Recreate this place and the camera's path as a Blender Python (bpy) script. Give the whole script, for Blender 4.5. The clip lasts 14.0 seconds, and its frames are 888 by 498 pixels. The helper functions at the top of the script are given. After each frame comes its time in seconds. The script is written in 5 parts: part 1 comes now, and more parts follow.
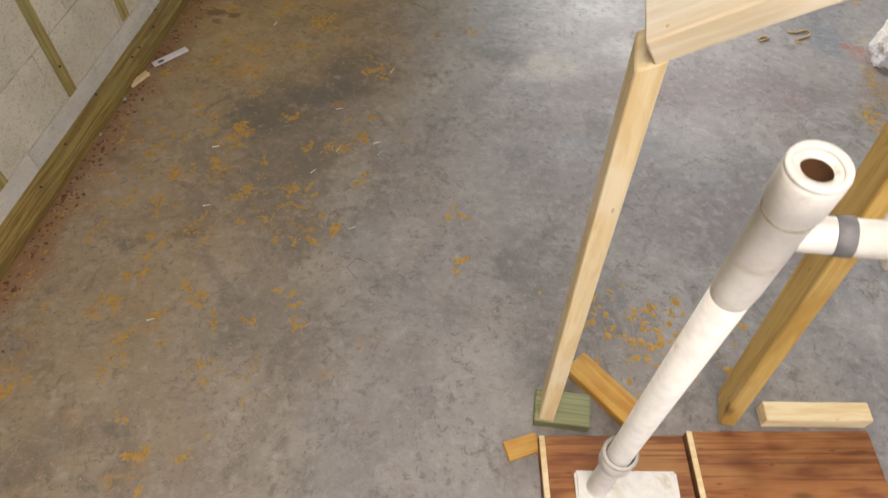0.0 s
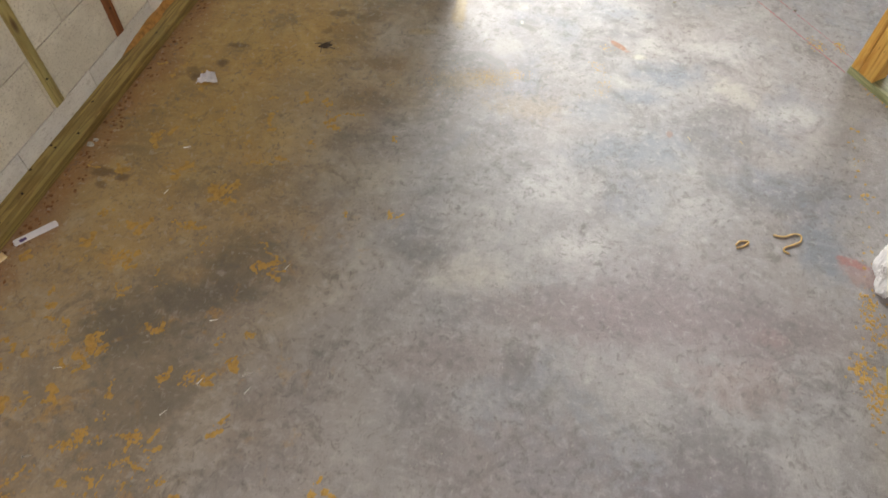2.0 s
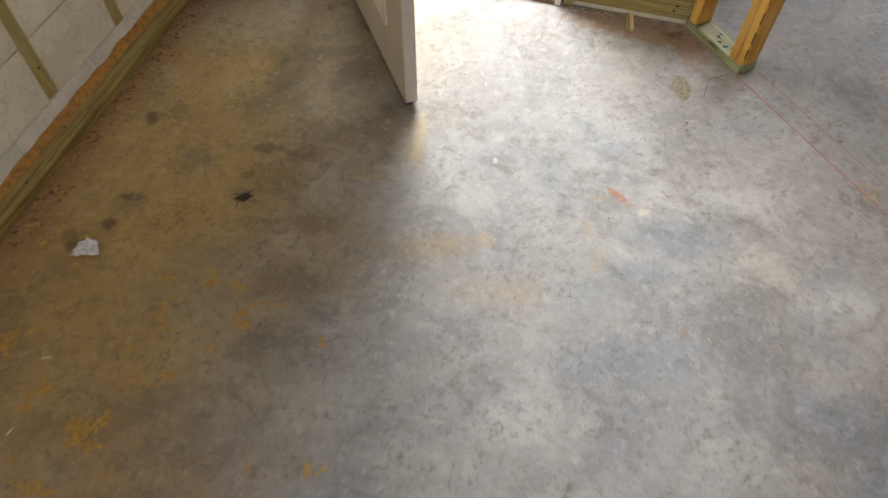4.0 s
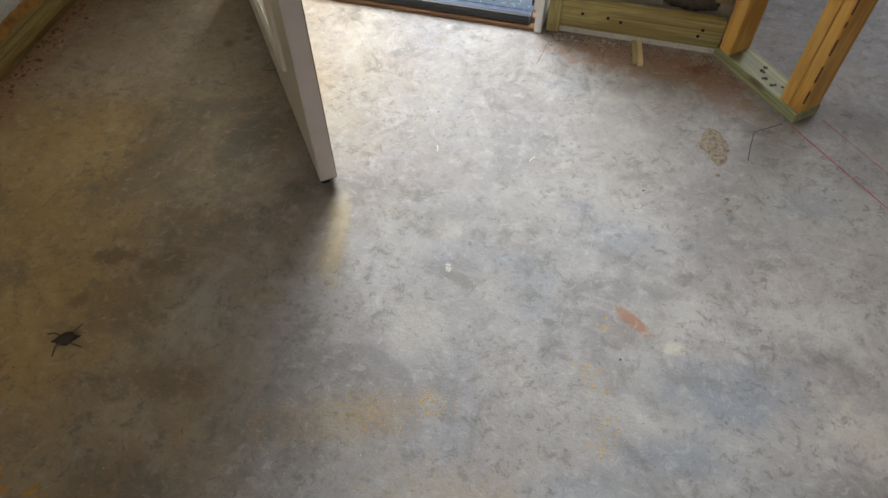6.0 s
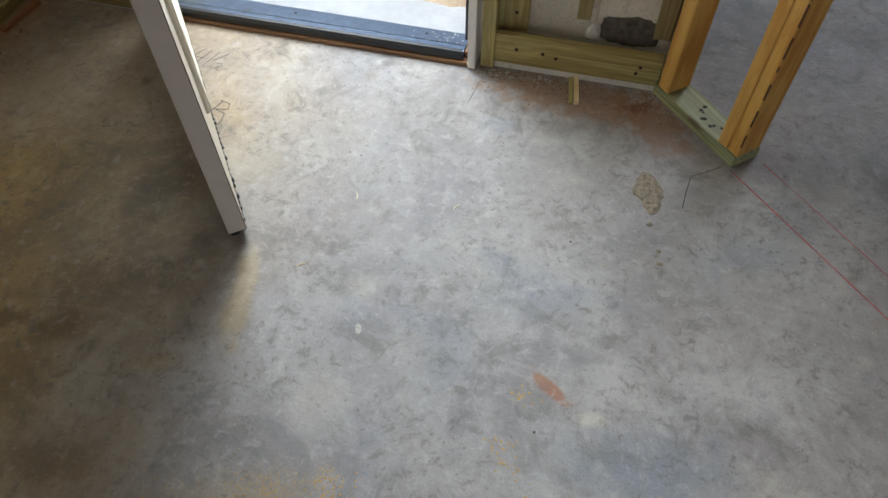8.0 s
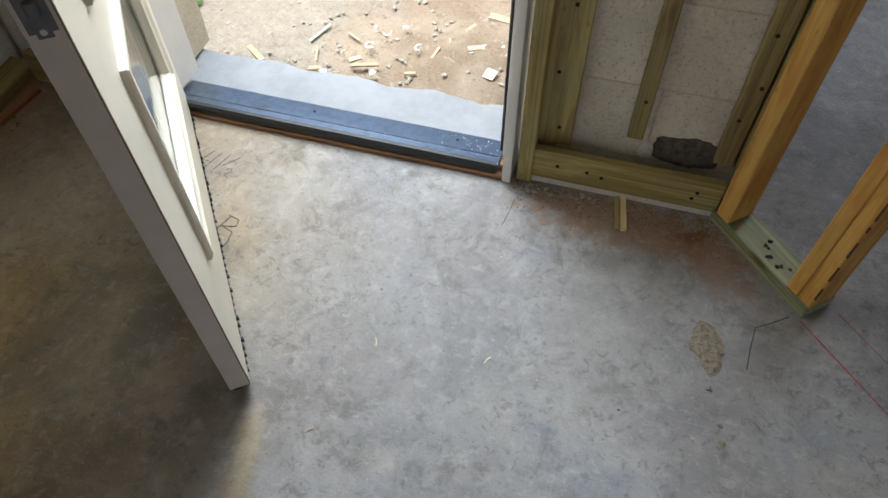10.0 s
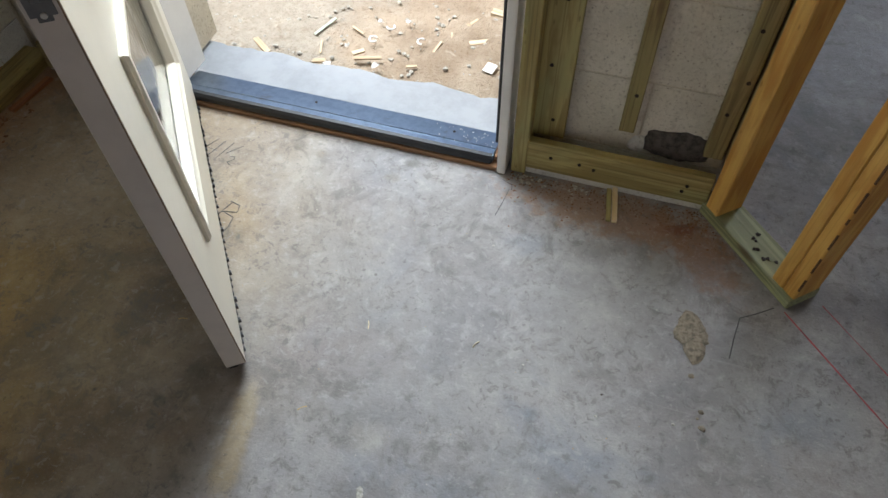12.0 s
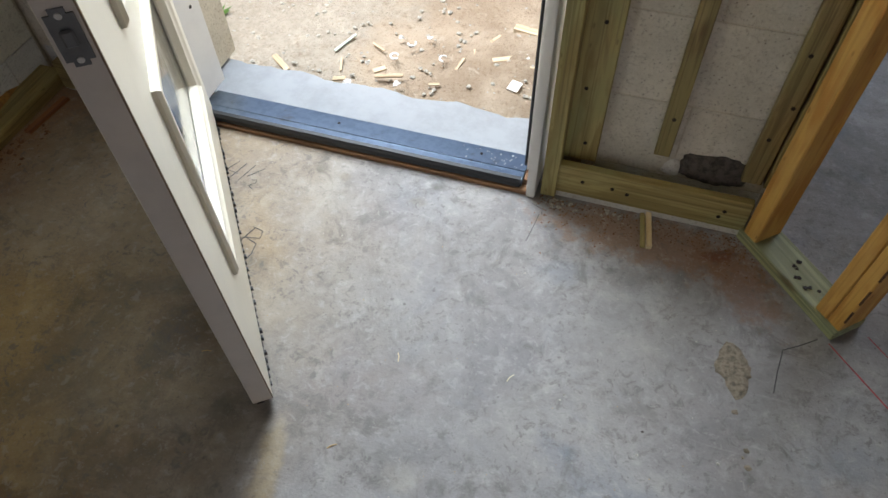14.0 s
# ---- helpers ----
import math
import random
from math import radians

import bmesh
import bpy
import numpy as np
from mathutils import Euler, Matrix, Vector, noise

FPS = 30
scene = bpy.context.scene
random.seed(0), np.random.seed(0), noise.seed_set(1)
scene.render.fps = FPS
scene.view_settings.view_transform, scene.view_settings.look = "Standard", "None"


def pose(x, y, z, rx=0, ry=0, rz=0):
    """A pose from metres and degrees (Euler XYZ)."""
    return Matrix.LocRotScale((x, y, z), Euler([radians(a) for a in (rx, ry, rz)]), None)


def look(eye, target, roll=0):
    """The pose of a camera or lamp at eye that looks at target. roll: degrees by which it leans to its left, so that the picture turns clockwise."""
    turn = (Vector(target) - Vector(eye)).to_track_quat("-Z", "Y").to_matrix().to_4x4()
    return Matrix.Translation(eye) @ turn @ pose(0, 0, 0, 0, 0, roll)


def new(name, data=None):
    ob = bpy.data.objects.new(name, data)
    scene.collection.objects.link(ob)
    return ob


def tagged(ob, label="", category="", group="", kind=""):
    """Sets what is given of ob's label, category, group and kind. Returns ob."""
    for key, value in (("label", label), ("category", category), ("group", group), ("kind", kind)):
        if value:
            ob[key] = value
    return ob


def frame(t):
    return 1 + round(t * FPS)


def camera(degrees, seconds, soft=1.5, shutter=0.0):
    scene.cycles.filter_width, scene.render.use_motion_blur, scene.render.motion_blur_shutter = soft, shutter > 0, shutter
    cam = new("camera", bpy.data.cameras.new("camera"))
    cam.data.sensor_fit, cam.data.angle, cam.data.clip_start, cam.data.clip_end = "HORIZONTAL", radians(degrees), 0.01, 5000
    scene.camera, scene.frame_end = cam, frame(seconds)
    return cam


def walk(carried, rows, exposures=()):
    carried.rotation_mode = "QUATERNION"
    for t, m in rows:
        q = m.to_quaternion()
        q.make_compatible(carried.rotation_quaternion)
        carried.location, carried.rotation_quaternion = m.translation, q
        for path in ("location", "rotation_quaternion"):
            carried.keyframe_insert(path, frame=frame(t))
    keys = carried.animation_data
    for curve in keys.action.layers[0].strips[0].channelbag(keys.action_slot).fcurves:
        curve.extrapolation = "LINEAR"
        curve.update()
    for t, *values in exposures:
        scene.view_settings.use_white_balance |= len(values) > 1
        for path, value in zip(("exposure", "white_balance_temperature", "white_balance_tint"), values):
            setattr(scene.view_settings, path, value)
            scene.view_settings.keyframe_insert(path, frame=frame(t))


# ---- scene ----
cam = camera(65.0, 14.0, shutter=0.25)
# All watts but the doorway's feed fill lamps with no seen source.
SKY, DOOR_W, EAST_FILL_W, SOUTH_FILL_W, OVERHEAD_FILL_W, FAR_FILL_W = 0.15, 93.0, 7.0, 7.0, 12.0, 40.0
EXPOSURES = [(0.0, 1.12, 7150, 15), (1.0, 1.2, 7150, 15), (2.0, 1.17, 7200, 15), (3.0, 1.0, 7200, 15), (4.0, 0.76, 7200, 15), (6.5, 0.13, 6750, 14), (8.0, 0.03, 6500, 12), (9.0, -0.2, 6350, 12), (14.0, -0.28, 6350, 13)]
PATH = [
    (0, (0.348, -0.023, 1.538), (0.15, 1.111, -0.097), 1.7),
    (0.5, (0.397, 0.14, 1.549), (0.12, 1.256, -0.087), 1.7),
    (1, (0.466, 0.374, 1.57), (0.174, 1.476, -0.074), 1.2),
    (1.5, (0.516, 0.58, 1.594), (0.223, 1.682, -0.049), 1.0),
    (2, (0.55, 0.807, 1.622), (0.252, 1.906, -0.022), 0.9),
    (2.5, (0.568, 1.009, 1.643), (0.265, 2.107, -0.001), 0.8),
    (3, (0.569, 1.102, 1.643), (0.266, 2.201, -0.001), 0.7),
    (3.5, (0.546, 1.273, 1.656), (0.24, 2.358, 0.004), 0.4),
    (4, (0.474, 1.597, 1.516), (0.172, 2.69, -0.132), 0.6),
    (4.2, (0.465, 1.755, 1.415), (0.137, 2.86, -0.22), -0.5),
    (6.3, (0.452, 2.221, 1.126), (0.14, 3.347, -0.497), -1.1),
    (6.5, (0.471, 2.233, 1.134), (0.16, 3.354, -0.493), -1.2),
    (7, (0.501, 2.231, 1.122), (0.194, 3.359, -0.501), -1.0),
    (7.5, (0.547, 2.288, 1.124), (0.243, 3.417, -0.499), -1.0),
    (8, (0.569, 2.368, 1.121), (0.27, 3.505, -0.497), -0.6),
    (8.5, (0.534, 2.503, 1.118), (0.234, 3.647, -0.495), 0.2),
    (9, (0.481, 2.67, 1.148), (0.141, 3.801, -0.466), -1.1),
    (9.2, (0.46, 2.685, 1.145), (0.126, 3.831, -0.46), -0.5),
    (11.3, (0.478, 2.632, 1.155), (0.093, 3.769, -0.444), -1.3),
    (11.5, (0.484, 2.641, 1.179), (0.108, 3.752, -0.441), -1.1),
    (12, (0.513, 2.642, 1.162), (0.128, 3.773, -0.442), -1.4),
    (12.5, (0.518, 2.657, 1.158), (0.125, 3.79, -0.442), -1.7),
    (13, (0.495, 2.68, 1.166), (0.107, 3.806, -0.441), -1.6),
    (13.5, (0.468, 2.69, 1.167), (0.088, 3.821, -0.438), -1.3),
    (14, (0.441, 2.688, 1.159), (0.046, 3.823, -0.44), -1.8),
]
walk(cam, [(t, look(eye, target, roll)) for t, eye, target, roll in PATH], EXPOSURES)

# ---- light ----
world = bpy.data.worlds.new("sky")
scene.world = world
world.use_nodes = True
wn = world.node_tree.nodes
wl = world.node_tree.links
SUN_ELEVATION, SUN_AZIMUTH = 60, 272
sky = wn.new("ShaderNodeTexSky")
sky.sky_type = "NISHITA"
sky.sun_disc = False
sky.sun_elevation = radians(SUN_ELEVATION)
sky.sun_rotation = radians(SUN_AZIMUTH)
sky.air_density, sky.dust_density, sky.ozone_density = 1.0, 4.0, 1.0
wl.new(sky.outputs[0], wn["Background"].inputs[0])
wn["Background"].inputs[1].default_value = SKY

sun_data = bpy.data.lights.new("sun", "SUN")
sun_data.energy, sun_data.angle, sun_data.color = 4.4, radians(18), (1.0, 0.95, 0.88)
sun = new("sun", sun_data)
sun.matrix_world = look((0, 0, 0), (-math.sin(radians(SUN_AZIMUTH)) * math.cos(radians(SUN_ELEVATION)),
                                    -math.cos(radians(SUN_AZIMUTH)) * math.cos(radians(SUN_ELEVATION)), -math.sin(radians(SUN_ELEVATION))))


def stand_in_light(name, at, towards, width, height, watts, colour, spread=180):
    """An area lamp that stands in for skylight; only the doorway is seen."""
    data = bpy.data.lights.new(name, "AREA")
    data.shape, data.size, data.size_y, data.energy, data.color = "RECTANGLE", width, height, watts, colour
    data.spread = radians(spread)      # limits the cone so the lamp spills less
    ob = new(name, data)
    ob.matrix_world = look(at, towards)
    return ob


stand_in_light("skylight_in_doorway", (-0.42, 4.16, 1.55), (0.42, 2.7, 0.35), 0.95, 1.45, DOOR_W, (0.84, 0.94, 1.0))
# fill from the east, through an unseen added opening
stand_in_light("east_fill_lamp", (4.15, 0.5, 1.25), (0.5, 0.9, 0.3), 2.4, 2.0, EAST_FILL_W, (0.88, 0.93, 1.0))
# fill for the door wall, through an unseen added opening
stand_in_light("south_fill_lamp", (1.4, -2.25, 1.1), (0.4, 3.7, 0.5), 1.9, 1.8, SOUTH_FILL_W, (0.95, 0.96, 1.0), 110)
# overhead fill for the first steps, behind an added ceiling hole
stand_in_light("overhead_fill_lamp", (0.47, -0.32, 2.62), (0.4701, -0.32, 0.0), 1.0, 1.0, OVERHEAD_FILL_W, (1.0, 0.95, 0.88), 125)
# fill for the farther room; its window opening is added too
stand_in_light("far_room_fill_lamp", (2.4, 7.15, 1.5), (1.9, 4.2, 0.0), 1.5, 1.3, FAR_FILL_W, (0.82, 0.90, 1.0), 120)


# ---- materials ----
class Mat:
    """A small helper to string nodes together."""

    def __init__(self, name, rough=0.7, metal=0.0):
        self.m = bpy.data.materials.new(name)
        self.m.use_nodes = True
        self.n, self.l = self.m.node_tree.nodes, self.m.node_tree.links
        self.b = self.n["Principled BSDF"]
        self.b.inputs["Roughness"].default_value = rough
        self.b.inputs["Metallic"].default_value = metal
        self.co = self.n.new("ShaderNodeTexCoord").outputs["Object"]

    def put(self, socket, value):
        if isinstance(value, bpy.types.NodeSocket):
            self.l.new(value, socket)
        else:
            socket.default_value = value

    def mapped(self, scale=(1, 1, 1), offset=(0, 0, 0), jitter=False):
        node = self.n.new("ShaderNodeMapping")
        node.inputs["Scale"].default_value = scale
        node.inputs["Location"].default_value = offset
        self.l.new(self.co, node.inputs[0])
        if jitter:
            info = self.n.new("ShaderNodeObjectInfo").outputs["Random"]
            mul = self.math("MULTIPLY", info, 37.0)
            comb = self.n.new("ShaderNodeCombineXYZ")
            for k in range(3):
                self.l.new(mul, comb.inputs[k])
            self.l.new(comb.outputs[0], node.inputs["Location"])
        return node.outputs[0]

    def noise(self, vec, scale, detail=4.0, rough=0.55, dist=0.0):
        node = self.n.new("ShaderNodeTexNoise")
        self.l.new(vec, node.inputs["Vector"])
        node.inputs["Scale"].default_value = scale
        node.inputs["Detail"].default_value = detail
        node.inputs["Roughness"].default_value = rough
        node.inputs["Distortion"].default_value = dist
        return node.outputs["Fac"]

    def voronoi(self, vec, scale, out="Distance", rand=1.0):
        node = self.n.new("ShaderNodeTexVoronoi")
        self.l.new(vec, node.inputs["Vector"])
        node.inputs["Scale"].default_value = scale
        node.inputs["Randomness"].default_value = rand
        return node.outputs[out]

    def math(self, op, a, b=0.0, clamp=False):
        node = self.n.new("ShaderNodeMath")
        node.operation, node.use_clamp = op, clamp
        self.put(node.inputs[0], a)
        self.put(node.inputs[1], b)
        return node.outputs[0]

    def ramp(self, fac, lo, hi, a=0.0, b=1.0):
        node = self.n.new("ShaderNodeMapRange")
        node.interpolation_type = "SMOOTHSTEP"
        self.put(node.inputs["Value"], fac)
        node.inputs["From Min"].default_value, node.inputs["From Max"].default_value = lo, hi
        node.inputs["To Min"].default_value, node.inputs["To Max"].default_value = a, b
        return node.outputs[0]

    def mix(self, fac, a, b, mode="MIX"):
        node = self.n.new("ShaderNodeMix")
        node.data_type, node.blend_type = "RGBA", mode
        self.put(node.inputs[0], fac)
        self.put(node.inputs[6], (*a, 1) if isinstance(a, tuple) else a)
        self.put(node.inputs[7], (*b, 1) if isinstance(b, tuple) else b)
        return node.outputs[2]

    def bump(self, height, strength=0.3, distance=0.01):
        node = self.n.new("ShaderNodeBump")
        node.inputs["Strength"].default_value, node.inputs["Distance"].default_value = strength, distance
        self.l.new(height, node.inputs["Height"])
        self.l.new(node.outputs[0], self.b.inputs["Normal"])

    def finish(self, colour, rough=None):
        self.put(self.b.inputs["Base Color"], (*colour, 1) if isinstance(colour, tuple) else colour)
        if rough is not None:
            self.put(self.b.inputs["Roughness"], rough)
        return self.m


def wood(name, light, dark, knot=(0.10, 0.045, 0.015), fresh=None, scale=1.0, rough=0.62, grain=0.6):
    """Sawn timber; the grain runs along the local x axis."""
    k = Mat(name, rough)
    v = k.mapped((1.6 * scale, 16 * scale, 16 * scale), jitter=True)
    rings = k.noise(v, 3.2, 3, 0.6, 0.6)
    fine = k.noise(k.mapped((6, 170, 170), jitter=True), 4.0, 3)
    blotch = k.noise(k.mapped((3, 7, 7), jitter=True), 1.6, 3)
    col = k.mix(k.ramp(rings, 0.40, 0.60), light, dark)
    col = k.mix(k.ramp(fine, 0.52, 0.72, 0, 0.45), col, dark)
    if fresh:
        col = k.mix(k.ramp(blotch, 0.45, 0.65, 0, 0.7), col, fresh)
    cells = k.voronoi(k.mapped((3.2, 9, 9), jitter=True), 1.0)
    col = k.mix(k.ramp(cells, 0.05, 0.13, 0.85, 0.0), col, knot)
    lines = k.noise(k.mapped((0.9, 75, 75), jitter=True), 2.2, 2, 0.5, 0.35)
    col = k.mix(k.ramp(lines, 0.54, 0.62, 0, grain), col, tuple(c * 0.62 for c in dark))
    col = k.mix(k.ramp(k.voronoi(k.mapped((14, 40, 40), jitter=True), 1.0), 0.06, 0.12, 0.55, 0.0), col, tuple(c * 0.5 for c in dark))
    k.bump(k.math("ADD", fine, k.math("ADD", rings, lines)), 0.3, 0.002)
    return k.finish(col)


TREATED = wood("treated_timber", (0.44, 0.355, 0.135), (0.30, 0.225, 0.075), fresh=(0.35, 0.335, 0.135))
TREATED_DARK = wood("weathered_treated_timber", (0.33, 0.245, 0.095), (0.20, 0.138, 0.05), fresh=(0.27, 0.225, 0.085))
TREATED_GREEN = wood("green_treated_timber", (0.35, 0.35, 0.18), (0.235, 0.245, 0.12), fresh=(0.26, 0.31, 0.175))
PINE = wood("pine_framing_timber", (0.60, 0.345, 0.075), (0.47, 0.225, 0.038), fresh=(0.62, 0.38, 0.10), grain=0.22)
PINE_PALE = wood("pale_planed_pine", (0.80, 0.66, 0.40), (0.72, 0.54, 0.28), fresh=(0.85, 0.75, 0.54), grain=0.08)
# Top plate's pine: the strong light from above is put into a whiter colour.
LIT_PINE = wood("pine_whitened_by_light", (0.72, 0.65, 0.50), (0.66, 0.55, 0.37), fresh=(0.78, 0.73, 0.61), grain=0.10)
PLATE_BROWN = wood("brown_weathered_plate", (0.34, 0.235, 0.065), (0.20, 0.125, 0.032), fresh=(0.27, 0.21, 0.065))
PINE_YELLOW = wood("yellow_framing_timber", (0.60, 0.40, 0.115), (0.48, 0.29, 0.07), fresh=(0.64, 0.46, 0.17), grain=0.25)
RED_STRIP = wood("red_brown_timber", (0.29, 0.105, 0.03), (0.20, 0.065, 0.018))
PLYWOOD = wood("red_brown_plywood", (0.36, 0.145, 0.045), (0.19, 0.058, 0.018), fresh=(0.43, 0.21, 0.075), scale=0.6)
SILL_WOOD = wood("stained_sill_wood", (0.23, 0.115, 0.05), (0.15, 0.07, 0.028))

# stains of the floor: x, y, half length, half width, turn, strength, colour
STAINS = [
    (-0.788, 2.832, 0.022, 0.022, 0, 0.8, (0.13, 0.075, 0.03)), (-0.752, 1.872, 0.022, 0.02, 0, 0.8, (0.13, 0.075, 0.03)), (-0.765, 2.362, 0.04, 0.03, 20, 0.6, (0.13, 0.075, 0.03)),
    (0.829, 2.526, 0.010, 0.016, 0, 0.5, (0.27, 0.14, 0.09)), (1.373, 2.165, 0.05, 0.018, -8, 0.6, (0.34, 0.10, 0.09)), (1.153, 1.855, 0.05, 0.03, 10, 0.16, (0.33, 0.17, 0.15)),
    (-0.400, 2.804, 0.048, 0.025, 19, 0.7, (0.13, 0.075, 0.03)), (-0.682, 2.529, 0.044, 0.014, 11, 0.85, (0.13, 0.075, 0.03)),
    (-0.695, 2.429, 0.023, 0.019, -1, 0.9, (0.13, 0.075, 0.03)), (-0.828, 1.874, 0.046, 0.023, 9, 0.8, (0.13, 0.075, 0.03)),
    (-0.798, 1.833, 0.022, 0.018, -1, 0.7, (0.13, 0.075, 0.03)), (-0.777, 2.808, 0.019, 0.018, -1, 0.8, (0.13, 0.075, 0.03)),
    (-0.747, 2.343, 0.026, 0.018, 59, 0.7, (0.13, 0.075, 0.03)), (-0.408, 2.693, 0.019, 0.026, -1, 0.55, (0.13, 0.075, 0.03)),
    (0.617, 2.909, 0.052, 0.013, -33, 0.85, (0.27, 0.12, 0.065)), (1.399, 2.132, 0.066, 0.048, -21, 0.35, (0.34, 0.15, 0.12)),
    (1.085, 1.698, 0.141, 0.079, 14, 0.16, (0.33, 0.17, 0.14)), (0.56, 3.655, 0.24, 0.07, -4, 0.65, (0.25, 0.125, 0.055)),
    (0.74, 3.61, 0.12, 0.06, -48, 0.6, (0.22, 0.105, 0.045)), (0.70, 3.66, 0.035, 0.02, 20, 0.8, (0.17, 0.06, 0.03)),
    (-0.44, 3.60, 0.022, 0.05, 10, 0.6, (0.17, 0.12, 0.06)), (-0.43, 3.53, 0.018, 0.012, 0, 0.6, (0.13, 0.075, 0.03)),
    (0.010, 2.985, 0.018, 0.10, 8, 0.42, (0.46, 0.38, 0.27)), (0.36, 2.52, 0.14, 0.06, 10, 0.18, (0.42, 0.29, 0.12)),
    (0.16, 2.60, 0.17, 0.05, 20, 0.18, (0.42, 0.3, 0.13)), (0.06, 3.62, 0.02, 0.014, 0, 0.45, (0.2, 0.17, 0.13)),
    (-0.12, 3.64, 0.016, 0.012, 0, 0.45, (0.2, 0.17, 0.13)), (-0.536, 0.951, 0.044, 0.016, 24, 0.42, (0.13, 0.075, 0.03)),
    (-0.603, 1.111, 0.035, 0.014, -11, 0.38, (0.13, 0.075, 0.03)), (-0.848, 1.169, 0.053, 0.016, -16, 0.45, (0.13, 0.075, 0.03)),
    (-0.643, 0.900, 0.022, 0.013, -1, 0.45, (0.13, 0.075, 0.03)), (1.02, 2.78, 0.10, 0.05, -30, 0.35, (0.5, 0.46, 0.38)),
    (-0.353, 1.264, 0.176, 0.300, 11, 0.52, (0.14, 0.12, 0.09)), (-0.259, 0.733, 0.194, 0.141, 19, 0.40, (0.15, 0.135, 0.115)), (0.868, 1.853, 0.317, 0.229, 24, 0.35, (0.25, 0.205, 0.21)),
    (1.02, 1.300, 0.26, 0.18, 29, 0.62, (0.165, 0.137, 0.142)), (0.62, 1.331, 0.264, 0.159, 9, 0.45, (0.205, 0.17, 0.167)),
]


